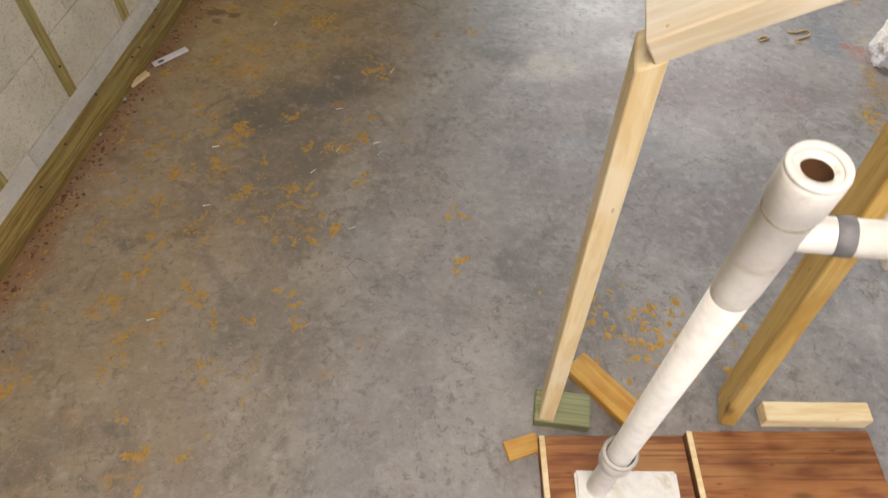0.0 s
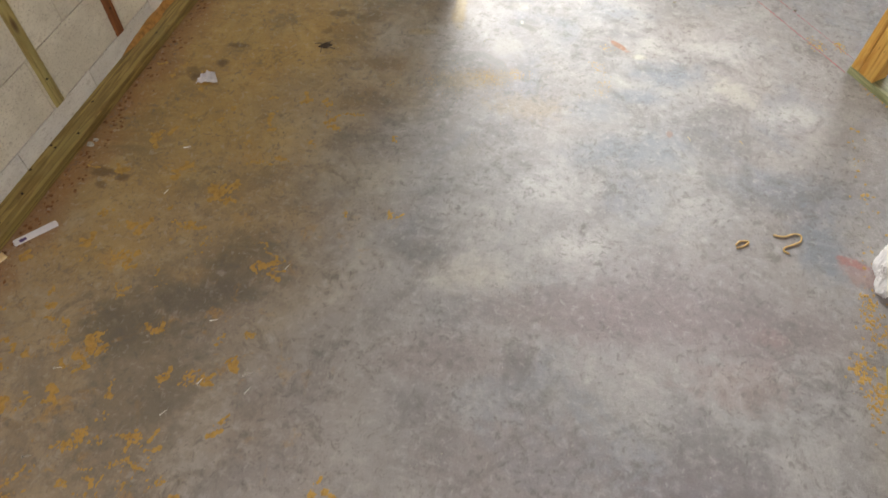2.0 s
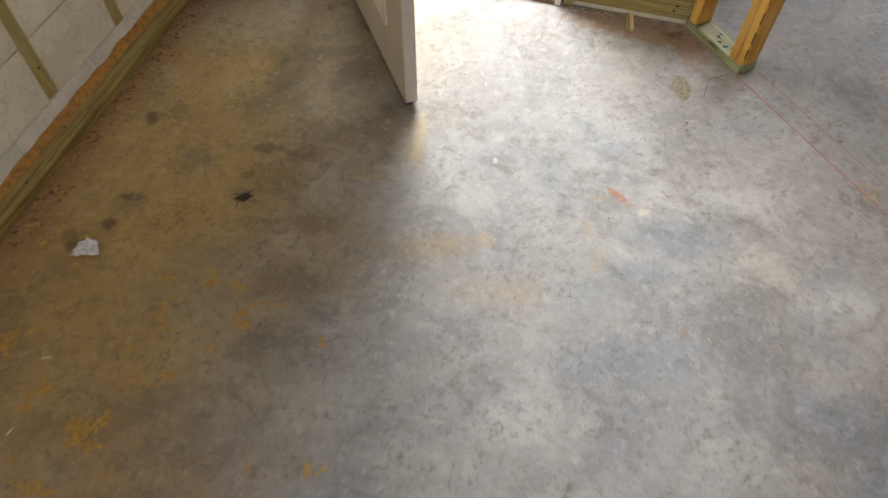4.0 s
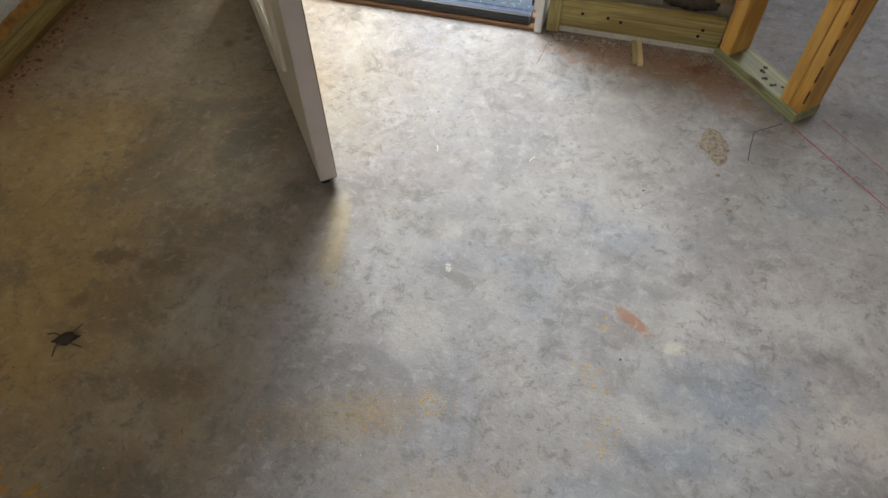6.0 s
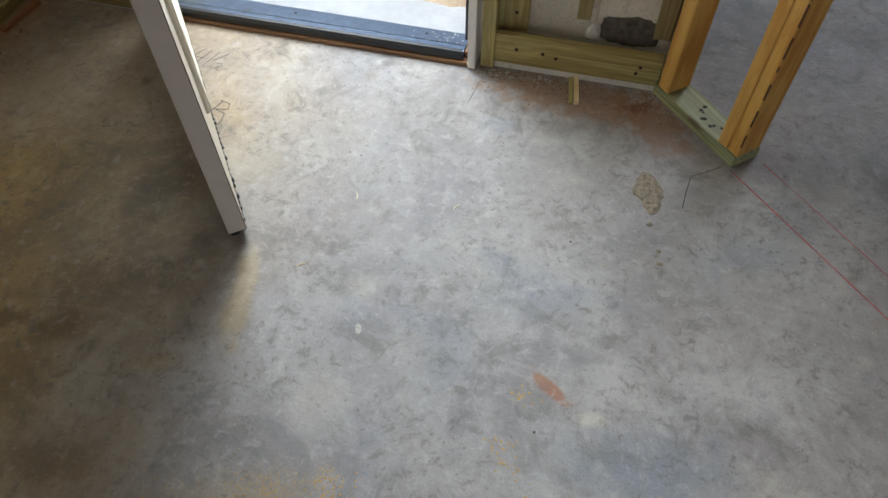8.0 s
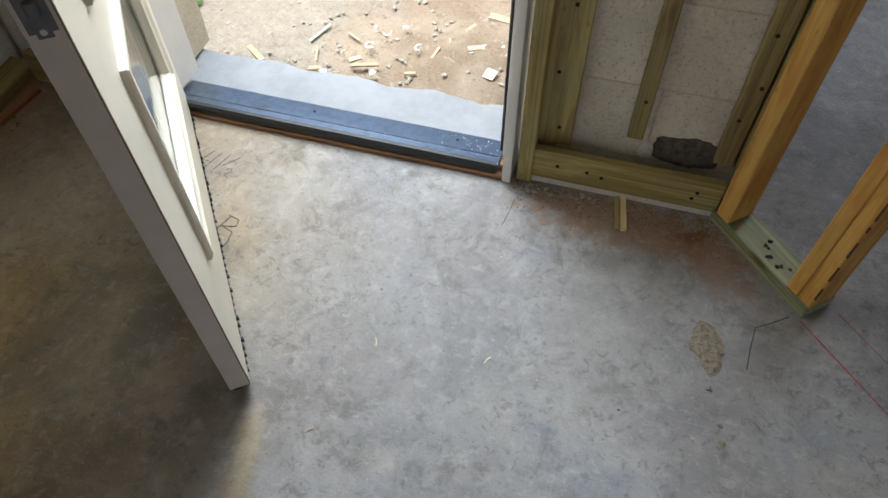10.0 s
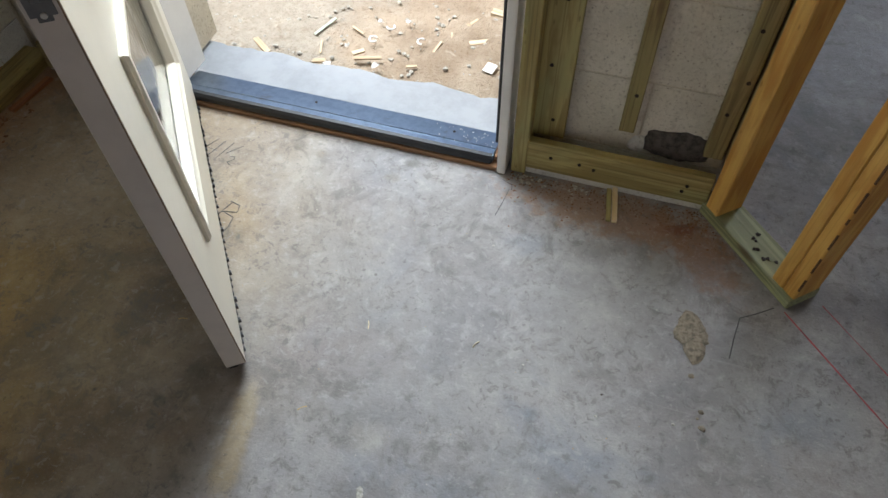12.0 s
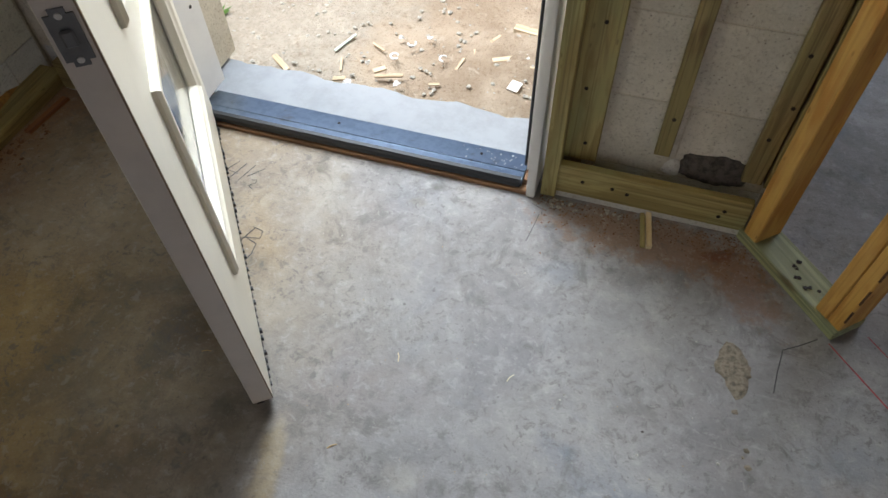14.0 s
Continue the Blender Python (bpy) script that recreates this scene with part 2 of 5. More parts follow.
# broad cloudy tones of the slab: x, y, half length, half width, turn, strength, tone
DIRT, MAUVE, BLUISH, PALE, CREAM, BROWN, TAN = (0.12, 0.108, 0.095), (0.205, 0.165, 0.16), (0.185, 0.20, 0.225), (0.43, 0.41, 0.39), (0.46, 0.42, 0.355), (0.13, 0.088, 0.045), (0.33, 0.255, 0.155)
CLOUDS = [
    (-0.34, 1.57, 0.212, 0.095, 16, 0.85, DIRT),
    (-0.47, 1.42, 0.123, 0.09, 16, 0.8, DIRT),
    (-0.29, 1.74, 0.134, 0.07, 16, 0.65, DIRT),
    (0.15, 1.85, 0.089, 0.05, 16, 0.43, DIRT),
    (0.63, 1.78, 0.265, 0.09, 16, 0.72, MAUVE),
    (0.89, 1.87, 0.21, 0.092, 16, 0.72, MAUVE),
    (1.15, 1.88, 0.221, 0.105, 16, 0.72, MAUVE),
    (0.36, 1.57, 0.2, 0.068, 16, 0.58, MAUVE),
    (0.73, 2.42, 0.201, 0.086, 16, 0.72, BLUISH),
    (0.57, 2.56, 0.104, 0.058, 16, 0.65, BLUISH),
    (1.29, 2.19, 0.075, 0.127, 16, 0.85, BLUISH),
    (1.14, 2.39, 0.145, 0.081, 16, 0.58, BLUISH),
    (1.28, 2.38, 0.127, 0.08, 16, 0.51, BLUISH),
    (0.79, 2.82, 0.166, 0.065, 16, 0.51, BLUISH),
    (1.21, 2.72, 0.105, 0.059, 16, 0.8, PALE),
    (0.99, 3, 0.133, 0.056, 17, 0.4, PALE),
    (0.45, 2.19, 0.096, 0.078, 16, 0.58, PALE),
    (0.34, 1.83, 0.131, 0.065, 16, 0.51, CREAM),
    (0.6, 2, 0.09, 0.051, 16, 0.51, PALE),
    (0.85, 2.21, 0.126, 0.075, 16, 0.29, PALE),
    (-0.52, 2.49, 0.166, 0.107, 16, 0.51, TAN),
    (-0.39, 1.61, 0.057, 0.032, 16, 0.72, TAN),
    (-0.13, 2.4, 0.141, 0.059, 17, 0.43, BROWN),
    (0.81, 2.81, 0.125, 0.065, 14, 0.72, BLUISH),
    (0.72, 2.67, 0.101, 0.038, 14, 0.72, BLUISH),
    (0.95, 3.28, 0.093, 0.047, 14, 0.51, BLUISH),
    (0.42, 2.95, 0.064, 0.078, 14, 0.43, BLUISH),
    (0.56, 3.09, 0.124, 0.043, 14, 0.36, BLUISH),
    (0.73, 2.95, 0.052, 0.049, 15, 0.4, PALE),
    (0.97, 2.96, 0.061, 0.048, 14, 0.4, PALE),
    (0.69, 2.87, 0.026, 0.012, 13, 0.85, CREAM),
    (-0.09, 2.79, 0.054, 0.02, 14, 0.58, TAN),
    (0.02, 2.94, 0.019, 0.101, 16, 0.85, TAN),
    (-0.25, 2.9, 0.127, 0.091, 14, 0.65, BROWN),
    (-0.33, 2.71, 0.096, 0.08, 14, 0.51, BROWN),
    (-0.26, 3.19, 0.077, 0.113, 13, 0.65, BROWN),
    (-0.34, 2.61, 0.062, 0.03, 14, 0.43, TAN),
    (-0.18, 2.58, 0.119, 0.033, 14, 0.51, BROWN),
    (0.22, 2.8, 0.062, 0.072, 14, 0.29, CREAM),
    (0.05, 2.55, 0.086, 0.03, 15, 0.43, DIRT),
    (0.01, 3, 0.018, 0.065, 16, 0.85, TAN),
    (0.01, 2.9, 0.015, 0.044, 20, 0.72, TAN),
    (-0.1, 3.05, 0.041, 0.035, 17, 0.51, DIRT),
    (0.23, 3.03, 0.034, 0.025, 17, 0.43, CREAM),
    (0.18, 3.04, 0.059, 0.041, 17, 0.36, DIRT),
    (0.49, 3.16, 0.02, 0.02, 15, 0.72, BLUISH),
    (0.4, 3.53, 0.059, 0.038, 17, 0.51, BLUISH),
    (0.52, 3.55, 0.057, 0.029, 16, 0.36, DIRT),
    (-0.24, 3.09, 0.022, 0.032, 16, 0.51, BROWN),
    (-0.28, 2.81, 0.067, 0.026, 17, 0.72, BROWN),
    (0.12, 3.17, 0.127, 0.073, 17, 0.36, MAUVE),
    (0.13, 3.79, 0.08, 0.058, 17, 0.29, PALE),
    (-0.35, 3.07, 0.065, 0.08, 18, 0.36, TAN),
    (-0.42, 3.5, 0.012, 0.012, 17, 0.85, BROWN),
    (-0.46, 3.47, 0.016, 0.022, 15, 0.72, BROWN),
    (0.09, 3.67, 0.019, 0.012, 16, 0.72, DIRT),
    (-0.18, 3.65, 0.019, 0.019, 16, 0.51, DIRT),
]


def concrete_floor():
    k = Mat("stained_concrete", 0.55)
    v = k.mapped()
    big = k.noise(v, 1.1, 4, 0.6, 0.4)
    mid = k.noise(v, 4.5, 6, 0.62, 0.5)
    small = k.noise(v, 26, 5, 0.7)
    grit = k.noise(v, 190, 3, 0.7)
    sep = k.n.new("ShaderNodeSeparateXYZ")
    k.l.new(k.co, sep.inputs[0])

    place = [k.co]

    def spot(x, y, a, b, turn, wander, swing, lo, hi, strength):
        """A patch with an uneven outline, from strength in its middle to nothing; one is worked out after the other."""
        m = k.n.new("ShaderNodeMapping")
        m.vector_type = "TEXTURE"
        m.inputs["Location"].default_value = (x, y, 0)
        m.inputs["Rotation"].default_value = (0, 0, radians(turn))
        m.inputs["Scale"].default_value = (a, b, 1)
        k.l.new(place[0], m.inputs[0])
        ln = k.n.new("ShaderNodeVectorMath")
        ln.operation = "LENGTH"
        k.l.new(m.outputs[0], ln.inputs[0])
        on = k.n.new("ShaderNodeVectorMath")
        on.operation = "MULTIPLY_ADD"
        k.l.new(ln.outputs["Value"], on.inputs[0])
        on.inputs[1].default_value = (1e-7, 1e-7, 0)
        k.l.new(place[0], on.inputs[2])
        place[0] = on.outputs[0]
        d = k.math("ADD", ln.outputs["Value"], k.math("MULTIPLY", k.math("SUBTRACT", wander, 0.5), swing))
        return k.ramp(d, lo, hi, strength, 0.0)

    col = k.mix(k.ramp(mid, 0.28, 0.72), (0.205, 0.192, 0.19), (0.335, 0.32, 0.306))
    col = k.mix(k.ramp(big, 0.42, 0.60, 0, 0.5), col, (0.255, 0.222, 0.208))
    # tan cement dust and sawdust trodden in beside the block wall
    wob = k.math("ADD", sep.outputs[0], k.math("MULTIPLY", k.math("SUBTRACT", k.noise(v, 1.7, 5, 0.65), 0.5), 0.8))
    col = k.mix(k.ramp(wob, -0.65, 0.11, 0.5, 0.0), col, k.mix(mid, (0.25, 0.175, 0.085), (0.42, 0.31, 0.165)))
    col = k.mix(k.ramp(k.noise(v, 7.5, 7, 0.68, 0.8), 0.50, 0.70, 0, 0.45), col, (0.42, 0.39, 0.36))
    col = k.mix(k.math("MULTIPLY", k.ramp(k.noise(v, 2.2, 6, 0.66, 1.2), 0.52, 0.64, 0, 0.5), k.ramp(wob, -0.2, 0.35, 0.0, 1.0)), col, (0.20, 0.21, 0.235))
    # broad clouds of damp, dust and wear, wandering at two sizes
    wander = k.math("ADD", k.math("MULTIPLY", k.noise(v, 6.5, 6, 0.66, 0.6), 0.7), k.math("MULTIPLY", k.noise(v, 24, 5, 0.7), 0.3))
    for x, y, a, b, turn, strength, tone in CLOUDS:
        col = k.mix(spot(x, y, a, b, turn, wander, 3.2, 0.25, 1.45, strength), col, tone)
    col = k.mix(k.ramp(small, 0.52, 0.72, 0, 0.36), col, (0.43, 0.41, 0.38))
    col = k.mix(k.ramp(small, 0.28, 0.46, 0.45, 0), col, (0.15, 0.139, 0.134))
    col = k.mix(k.ramp(k.noise(v, 9, 7, 0.74, 0.8), 0.54, 0.68, 0, 0.6), col, (0.13, 0.116, 0.105))
    specks = k.noise(v, 70, 4, 0.7)
    col = k.mix(k.ramp(specks, 0.60, 0.70, 0, 0.55), col, (0.10, 0.09, 0.083))
    along = k.math("ADD", sep.outputs[1], k.math("MULTIPLY", k.math("SUBTRACT", k.noise(v, 2.3, 5, 0.65), 0.5), 1.2))
    tan = k.math("MULTIPLY", k.ramp(wob, -0.6, 0.20, 1.0, 0.0), k.math("MULTIPLY", k.ramp(along, 1.15, 2.2, 0.25, 1.0), k.ramp(along, 2.8, 3.5, 1.0, 0.35)))
    # damp cloudy patches and trowel streaks
    damp = k.noise(v, 3.1, 9, 0.68, 0.9)
    col = k.mix(k.ramp(damp, 0.50, 0.64, 0, 0.5), col, (0.13, 0.12, 0.112))
    col = k.mix(k.ramp(damp, 0.30, 0.44, 0.35, 0), col, (0.41, 0.388, 0.37))
    trowel = k.noise(k.mapped((5, 26, 1)), 1.0, 5, 0.68, 0.9)
    col = k.mix(k.ramp(trowel, 0.56, 0.72, 0, 0.16), col, (0.18, 0.168, 0.165))
    col = k.mix(k.ramp(trowel, 0.28, 0.42, 0.16, 0), col, (0.47, 0.45, 0.43))
    col = k.mix(tan, col, (1.16, 0.905, 0.41), "MULTIPLY")
    # rust and clay dirt that has gathered along the plates
    edge = k.math("ADD", sep.outputs[0], k.math("MULTIPLY", k.math("SUBTRACT", k.noise(v, 7, 5, 0.7), 0.5), 0.28))
    col = k.mix(k.ramp(edge, -0.93, -0.79, 0.75, 0.0), col, (0.25, 0.115, 0.04))
    # powdered sawdust trodden into the concrete
    powder = k.math("MULTIPLY", k.ramp(k.noise(v, 11, 7, 0.72, 0.6), 0.56, 0.63), k.ramp(wob, -0.29, 0.29, 1.0, 0.0))
    powder = k.math("MULTIPLY", powder, k.math("MULTIPLY", k.ramp(k.noise(v, 2.6, 3, 0.6), 0.42, 0.56), k.ramp(along, 1.85, 2.4, 1.0, 0.0)))
    col = k.mix(k.math("MULTIPLY", powder, 0.55), col, k.mix(k.noise(v, 60, 4, 0.7), (0.32, 0.165, 0.035), (0.48, 0.28, 0.075)))
    warp = k.noise(v, 30, 4, 0.7)
    for x, y, a, b, turn, strength, colour in STAINS:
        col = k.mix(spot(x, y, a, b, turn, warp, 2.4, 0.45, 1.25, strength), col, colour)
    col = k.mix(k.ramp(grit, 0.56, 0.72, 0, 0.32), col, (0.15, 0.138, 0.13))
    col = k.mix(k.ramp(grit, 0.28, 0.42, 0.2, 0.0), col, (0.50, 0.48, 0.45))
    mottle = k.noise(v, 44, 7, 0.74, 0.6)
    col = k.mix(k.math("MULTIPLY", k.ramp(mottle, 0.53, 0.62, 0, 0.6), k.ramp(k.noise(v, 5.5, 4, 0.6, 0.5), 0.40, 0.58, 0.3, 1.0)), col, (0.125, 0.113, 0.103))
    col = k.mix(k.ramp(mottle, 0.36, 0.45, 0.3, 0), col, (0.44, 0.42, 0.39))
    pits = k.voronoi(v, 16)
    col = k.mix(k.math("MULTIPLY", k.ramp(pits, 0.03, 0.07, 0.7, 0.0), k.ramp(mid, 0.5, 0.62)), col, (0.09, 0.08, 0.07))
    k.bump(k.math("ADD", k.math("MULTIPLY", small, 0.8), k.math("MULTIPLY", grit, 0.4)), 0.6, 0.004)
    return k.finish(col, k.ramp(mid, 0.3, 0.7, 0.62, 0.82))


def block_material(name, light, dark):
    k = Mat(name, 0.9)
    v = k.mapped(jitter=True)
    col = k.mix(k.ramp(k.noise(v, 7, 5, 0.6), 0.35, 0.68), dark, light)
    grains = k.noise(v, 150, 4, 0.75)
    col = k.mix(k.ramp(grains, 0.52, 0.70, 0, 0.6), col, (0.22, 0.17, 0.12))
    col = k.mix(k.ramp(grains, 0.30, 0.44, 0.4, 0), col, (0.80, 0.75, 0.66))
    col = k.mix(k.ramp(k.noise(v, 34, 5, 0.7), 0.56, 0.70, 0, 0.35), col, (0.30, 0.24, 0.17))
    pits = k.voronoi(v, 60)
    col = k.mix(k.ramp(pits, 0.05, 0.11, 0.7, 0.0), col, (0.12, 0.09, 0.06))
    k.bump(k.math("SUBTRACT", grains, k.ramp(pits, 0.04, 0.14, 1.0, 0.0)), 0.55, 0.004)
    return k.finish(col)


def plain(name, colour, rough=0.6, metal=0.0, vary=0.12, scale=30, bump=0.1, dirt=None):
    k = Mat(name, rough, metal)
    v = k.mapped(jitter=True)
    n = k.noise(v, scale, 5, 0.65)
    dark = tuple(c * (1 - vary * 2.2) for c in colour)
    col = k.mix(k.ramp(n, 0.3, 0.62), dark, colour)
    if dirt:
        col = k.mix(k.ramp(k.noise(v, scale * 0.35, 5, 0.7, 0.6), 0.56, 0.72, 0, 0.6), col, dirt)
    if bump:
        k.bump(n, bump, 0.002)
    return k.finish(col)


FLOOR = concrete_floor()
BLOCK = block_material("cream_concrete_block", (0.72, 0.66, 0.55), (0.58, 0.53, 0.43))
BLOCK_BASE = block_material("grey_base_course_block", (0.74, 0.72, 0.66), (0.62, 0.60, 0.55))
SLAB_GREY = plain("grey_slab_concrete", (0.30, 0.31, 0.325), 0.85, vary=0.08, scale=14, bump=0.3, dirt=(0.23, 0.23, 0.23))
BLOCK_GREY = block_material("grey_beige_block", (0.74, 0.70, 0.58), (0.62, 0.58, 0.47))
MORTAR = block_material("mortar", (0.64, 0.57, 0.44), (0.52, 0.46, 0.35))
DARK_MORTAR = plain("dark_damp_mortar", (0.12, 0.10, 0.083), 0.95, vary=0.3, scale=60, bump=0.9)
PATCH = plain("crumbly_mortar_patch", (0.27, 0.225, 0.165), 0.95, vary=0.25, scale=120, bump=0.9)
WHITE_DOOR = plain("off_white_door_paint", (0.76, 0.705, 0.575), 0.42, vary=0.02, scale=9, bump=0.03)
WHITE_EDGE = plain("white_jamb_paint", (0.76, 0.74, 0.70), 0.45, vary=0.03, scale=12, bump=0.04, dirt=(0.58, 0.52, 0.42))
DOOR_EDGE = plain("primed_door_edge", (0.58, 0.52, 0.46), 0.55, vary=0.04, scale=14, bump=0.05)
# Bronze metal, its base colour brightened and blued for the reflected sky.
BRONZE = plain("bronze_with_sky_tint", (0.24, 0.30, 0.38), 0.32, 1.0, vary=0.10, scale=45, bump=0.04, dirt=(0.16, 0.15, 0.14))
SEAM = plain("tan_edge_seam", (0.24, 0.17, 0.10), 0.7, vary=0.2, scale=60, bump=0)
RUBBER = plain("black_vinyl", (0.012, 0.012, 0.013), 0.5, vary=0.1, bump=0.05)
SCREW = plain("dark_screw_steel", (0.035, 0.025, 0.018), 0.55, 0.6, vary=0.2, bump=0)
LATCH = plain("dull_grey_latch_steel", (0.17, 0.17, 0.17), 0.5, 0.7, vary=0.1, bump=0)
STEEL = plain("bright_steel", (0.75, 0.72, 0.66), 0.28, 1.0, vary=0.05, bump=0)
PVC = plain("dusty_white_pvc", (0.76, 0.75, 0.71), 0.42, vary=0.06, scale=42, bump=0.12, dirt=(0.46, 0.37, 0.23))
PVC_DARK = plain("brown_pipe_inside", (0.16, 0.075, 0.03), 0.8, vary=0.2)
GAP_LINE = plain("tan_gap_line", (0.50, 0.45, 0.36), 0.6, vary=0.2, scale=60)
PRIMER = plain("grey_cement_band", (0.18, 0.18, 0.19), 0.6, vary=0.2)
PAPER = plain("crumpled_white_paper", (0.72, 0.70, 0.72), 0.8, vary=0.05, bump=0.1)
SAWDUST = plain("yellow_sawdust", (0.47, 0.28, 0.075), 0.95, vary=0.14, scale=70, bump=0.4)
SHAVING = plain("curled_wood_shaving", (0.62, 0.40, 0.15), 0.8, vary=0.15)
CLAY = plain("red_brown_dirt", (0.23, 0.105, 0.04), 0.95, vary=0.3, scale=80, bump=0.6)
FOAM = plain("orange_torn_wood", (0.42, 0.20, 0.045), 0.85, vary=0.22, scale=50, bump=0.8)
GRIT = plain("pale_stone_grit", (0.46, 0.43, 0.37), 0.9, vary=0.25, scale=200)
CHALK = plain("red_chalk", (0.45, 0.07, 0.08), 0.9, vary=0.25, scale=60, bump=0)
PENCIL = plain("graphite", (0.075, 0.07, 0.07), 0.6, vary=0.2, bump=0)
GREEN_LEAF = plain("weed_leaf", (0.10, 0.20, 0.035), 0.6, vary=0.2)
OUT_WHITE = plain("white_scrap", (0.80, 0.79, 0.76), 0.6, vary=0.04)
OUT_WOOD = wood("weathered_splinter", (0.62, 0.50, 0.35), (0.46, 0.34, 0.21))
# Unseen walls and ceiling: brown picked dark to cut light bouncing round the room.
UNSEEN_WALL = plain("low_bounce_wall_brown", (0.20, 0.15, 0.10), 0.9, vary=0.1, scale=5)
CEILING = plain("low_bounce_ceiling_brown", (0.15, 0.11, 0.07), 0.9, vary=0.08, scale=4)
RED_INK = plain("red_print", (0.55, 0.045, 0.05), 0.5, vary=0.1, bump=0)


def sand_material():
    k = Mat("sandy_ground", 0.95)
    v = k.mapped()
    col = k.mix(k.ramp(k.noise(v, 3.2, 6, 0.65, 0.5), 0.35, 0.65), (0.27, 0.20, 0.135), (0.42, 0.335, 0.245))
    sep = k.n.new("ShaderNodeSeparateXYZ")
    k.l.new(k.co, sep.inputs[0])
    g = k.math("ADD", sep.outputs[0], k.math("MULTIPLY", k.noise(v, 4, 5, 0.7), 0.7))
    col = k.mix(k.ramp(g, -0.06, 0.22, 0.85, 0.0), col, k.mix(k.noise(v, 40, 4, 0.7), (0.20, 0.175, 0.14), (0.50, 0.45, 0.37)))
    fine = k.noise(v, 120, 4, 0.75)
    col = k.mix(k.ramp(fine, 0.53, 0.70, 0, 0.6), col, (0.18, 0.115, 0.065))
    col = k.mix(k.ramp(k.noise(v, 34, 6, 0.72), 0.54, 0.68, 0, 0.5), col, (0.20, 0.135, 0.08))
    col = k.mix(k.ramp(k.noise(v, 16, 5, 0.7, 0.6), 0.30, 0.42, 0.5, 0), col, (0.52, 0.45, 0.36))
    k.bump(k.math("ADD", fine, k.noise(v, 30, 5, 0.7)), 0.8, 0.01)
    return k.finish(col)


def glass_material():
    m = bpy.data.materials.new("rippled_glass")
    m.use_nodes = True
    b = m.node_tree.nodes["Principled BSDF"]
    b.inputs["Base Color"].default_value = (0.93, 0.96, 0.94, 1)
    b.inputs["Transmission Weight"].default_value = 1.0
    b.inputs["Roughness"].default_value = 0.03
    b.inputs["IOR"].default_value = 1.25
    co = m.node_tree.nodes.new("ShaderNodeTexCoord")
    mp = m.node_tree.nodes.new("ShaderNodeMapping")
    mp.inputs["Scale"].default_value = (40, 40, 12)
    nz = m.node_tree.nodes.new("ShaderNodeTexNoise")
    nz.inputs["Scale"].default_value = 1.5
    bp = m.node_tree.nodes.new("ShaderNodeBump")
    bp.inputs["Strength"].default_value = 0.10
    bp.inputs["Distance"].default_value = 0.003
    m.node_tree.links.new(co.outputs["Object"], mp.inputs[0])
    m.node_tree.links.new(mp.outputs[0], nz.inputs["Vector"])
    m.node_tree.links.new(nz.outputs["Fac"], bp.inputs["Height"])
    m.node_tree.links.new(bp.outputs[0], b.inputs["Normal"])
    return m


def film_material():
    m = bpy.data.materials.new("clear_plastic_film")
    m.use_nodes = True
    b = m.node_tree.nodes["Principled BSDF"]
    b.inputs["Base Color"].default_value = (0.88, 0.86, 0.86, 1)
    b.inputs["Transmission Weight"].default_value = 0.45
    b.inputs["Roughness"].default_value = 0.28
    b.inputs["IOR"].default_value = 1.1
    return m


SAND = sand_material()
GLASS = glass_material()
FILM = film_material()


# ---- building helpers ----
def mesh_of(name, bm, material, smooth=False):
    me = bpy.data.meshes.new(name)
    bmesh.ops.recalc_face_normals(bm, faces=bm.faces)
    bm.to_mesh(me)
    bm.free()
    if material:
        me.materials.append(material)
    if smooth:
        for p in me.polygons:
            p.use_smooth = True
    return me


def thing(name, bm, material, m=None, label="", category="", group="", kind="", smooth=False):
    ob = new(name, mesh_of(name, bm, material, smooth))
    if m is not None:
        ob.matrix_world = m
    return tagged(ob, label, category, group, kind)


def holder(name, m, label, category, group="", kind=""):
    ob = new(name)
    ob.empty_display_size = 0.1
    ob.matrix_world = m
    return tagged(ob, label, category, group, kind)


def part(name, bm, material, parent, label="", m=None, smooth=False):
    ob = new(name, mesh_of(name, bm, material, smooth))
    ob.parent = parent
    if m is not None:
        ob.matrix_basis = m
    return tagged(ob, label)


def box(x0, x1, y0, y1, z0, z1, bevel=0.0, segments=1):
    bm = bmesh.new()
    bmesh.ops.create_cube(bm, size=1.0)
    bmesh.ops.scale(bm, vec=(x1 - x0, y1 - y0, z1 - z0), verts=bm.verts)
    bmesh.ops.translate(bm, vec=((x0 + x1) / 2, (y0 + y1) / 2, (z0 + z1) / 2), verts=bm.verts)
    if bevel:
        bmesh.ops.bevel(bm, geom=list(bm.edges), offset=bevel, segments=segments, affect="EDGES")
    return bm


def timber(length, width, depth, seed=0, bevel=0.0022, wave=0.0008):
    """A board along local x from 0 to length, centred in y, from z 0 to depth, with eased and slightly uneven edges."""
    rnd = random.Random(seed)
    bm = box(0, length, -width / 2, width / 2, 0, depth, bevel)
    cuts = max(2, int(length / 0.12))
    long_edges = [e for e in bm.edges if abs(e.verts[0].co.x - e.verts[1].co.x) > length * 0.5]
    bmesh.ops.subdivide_edges(bm, edges=long_edges, cuts=cuts, use_grid_fill=True)
    for v in bm.verts:
        v.co.y += wave * noise.noise((v.co.x * 7, v.co.y * 20 + seed, v.co.z * 20)) * 1.5
        if v.co.z > depth * 0.5:
            v.co.z += wave * noise.noise((v.co.x * 6 + 9, v.co.y * 15, seed))
    return bm


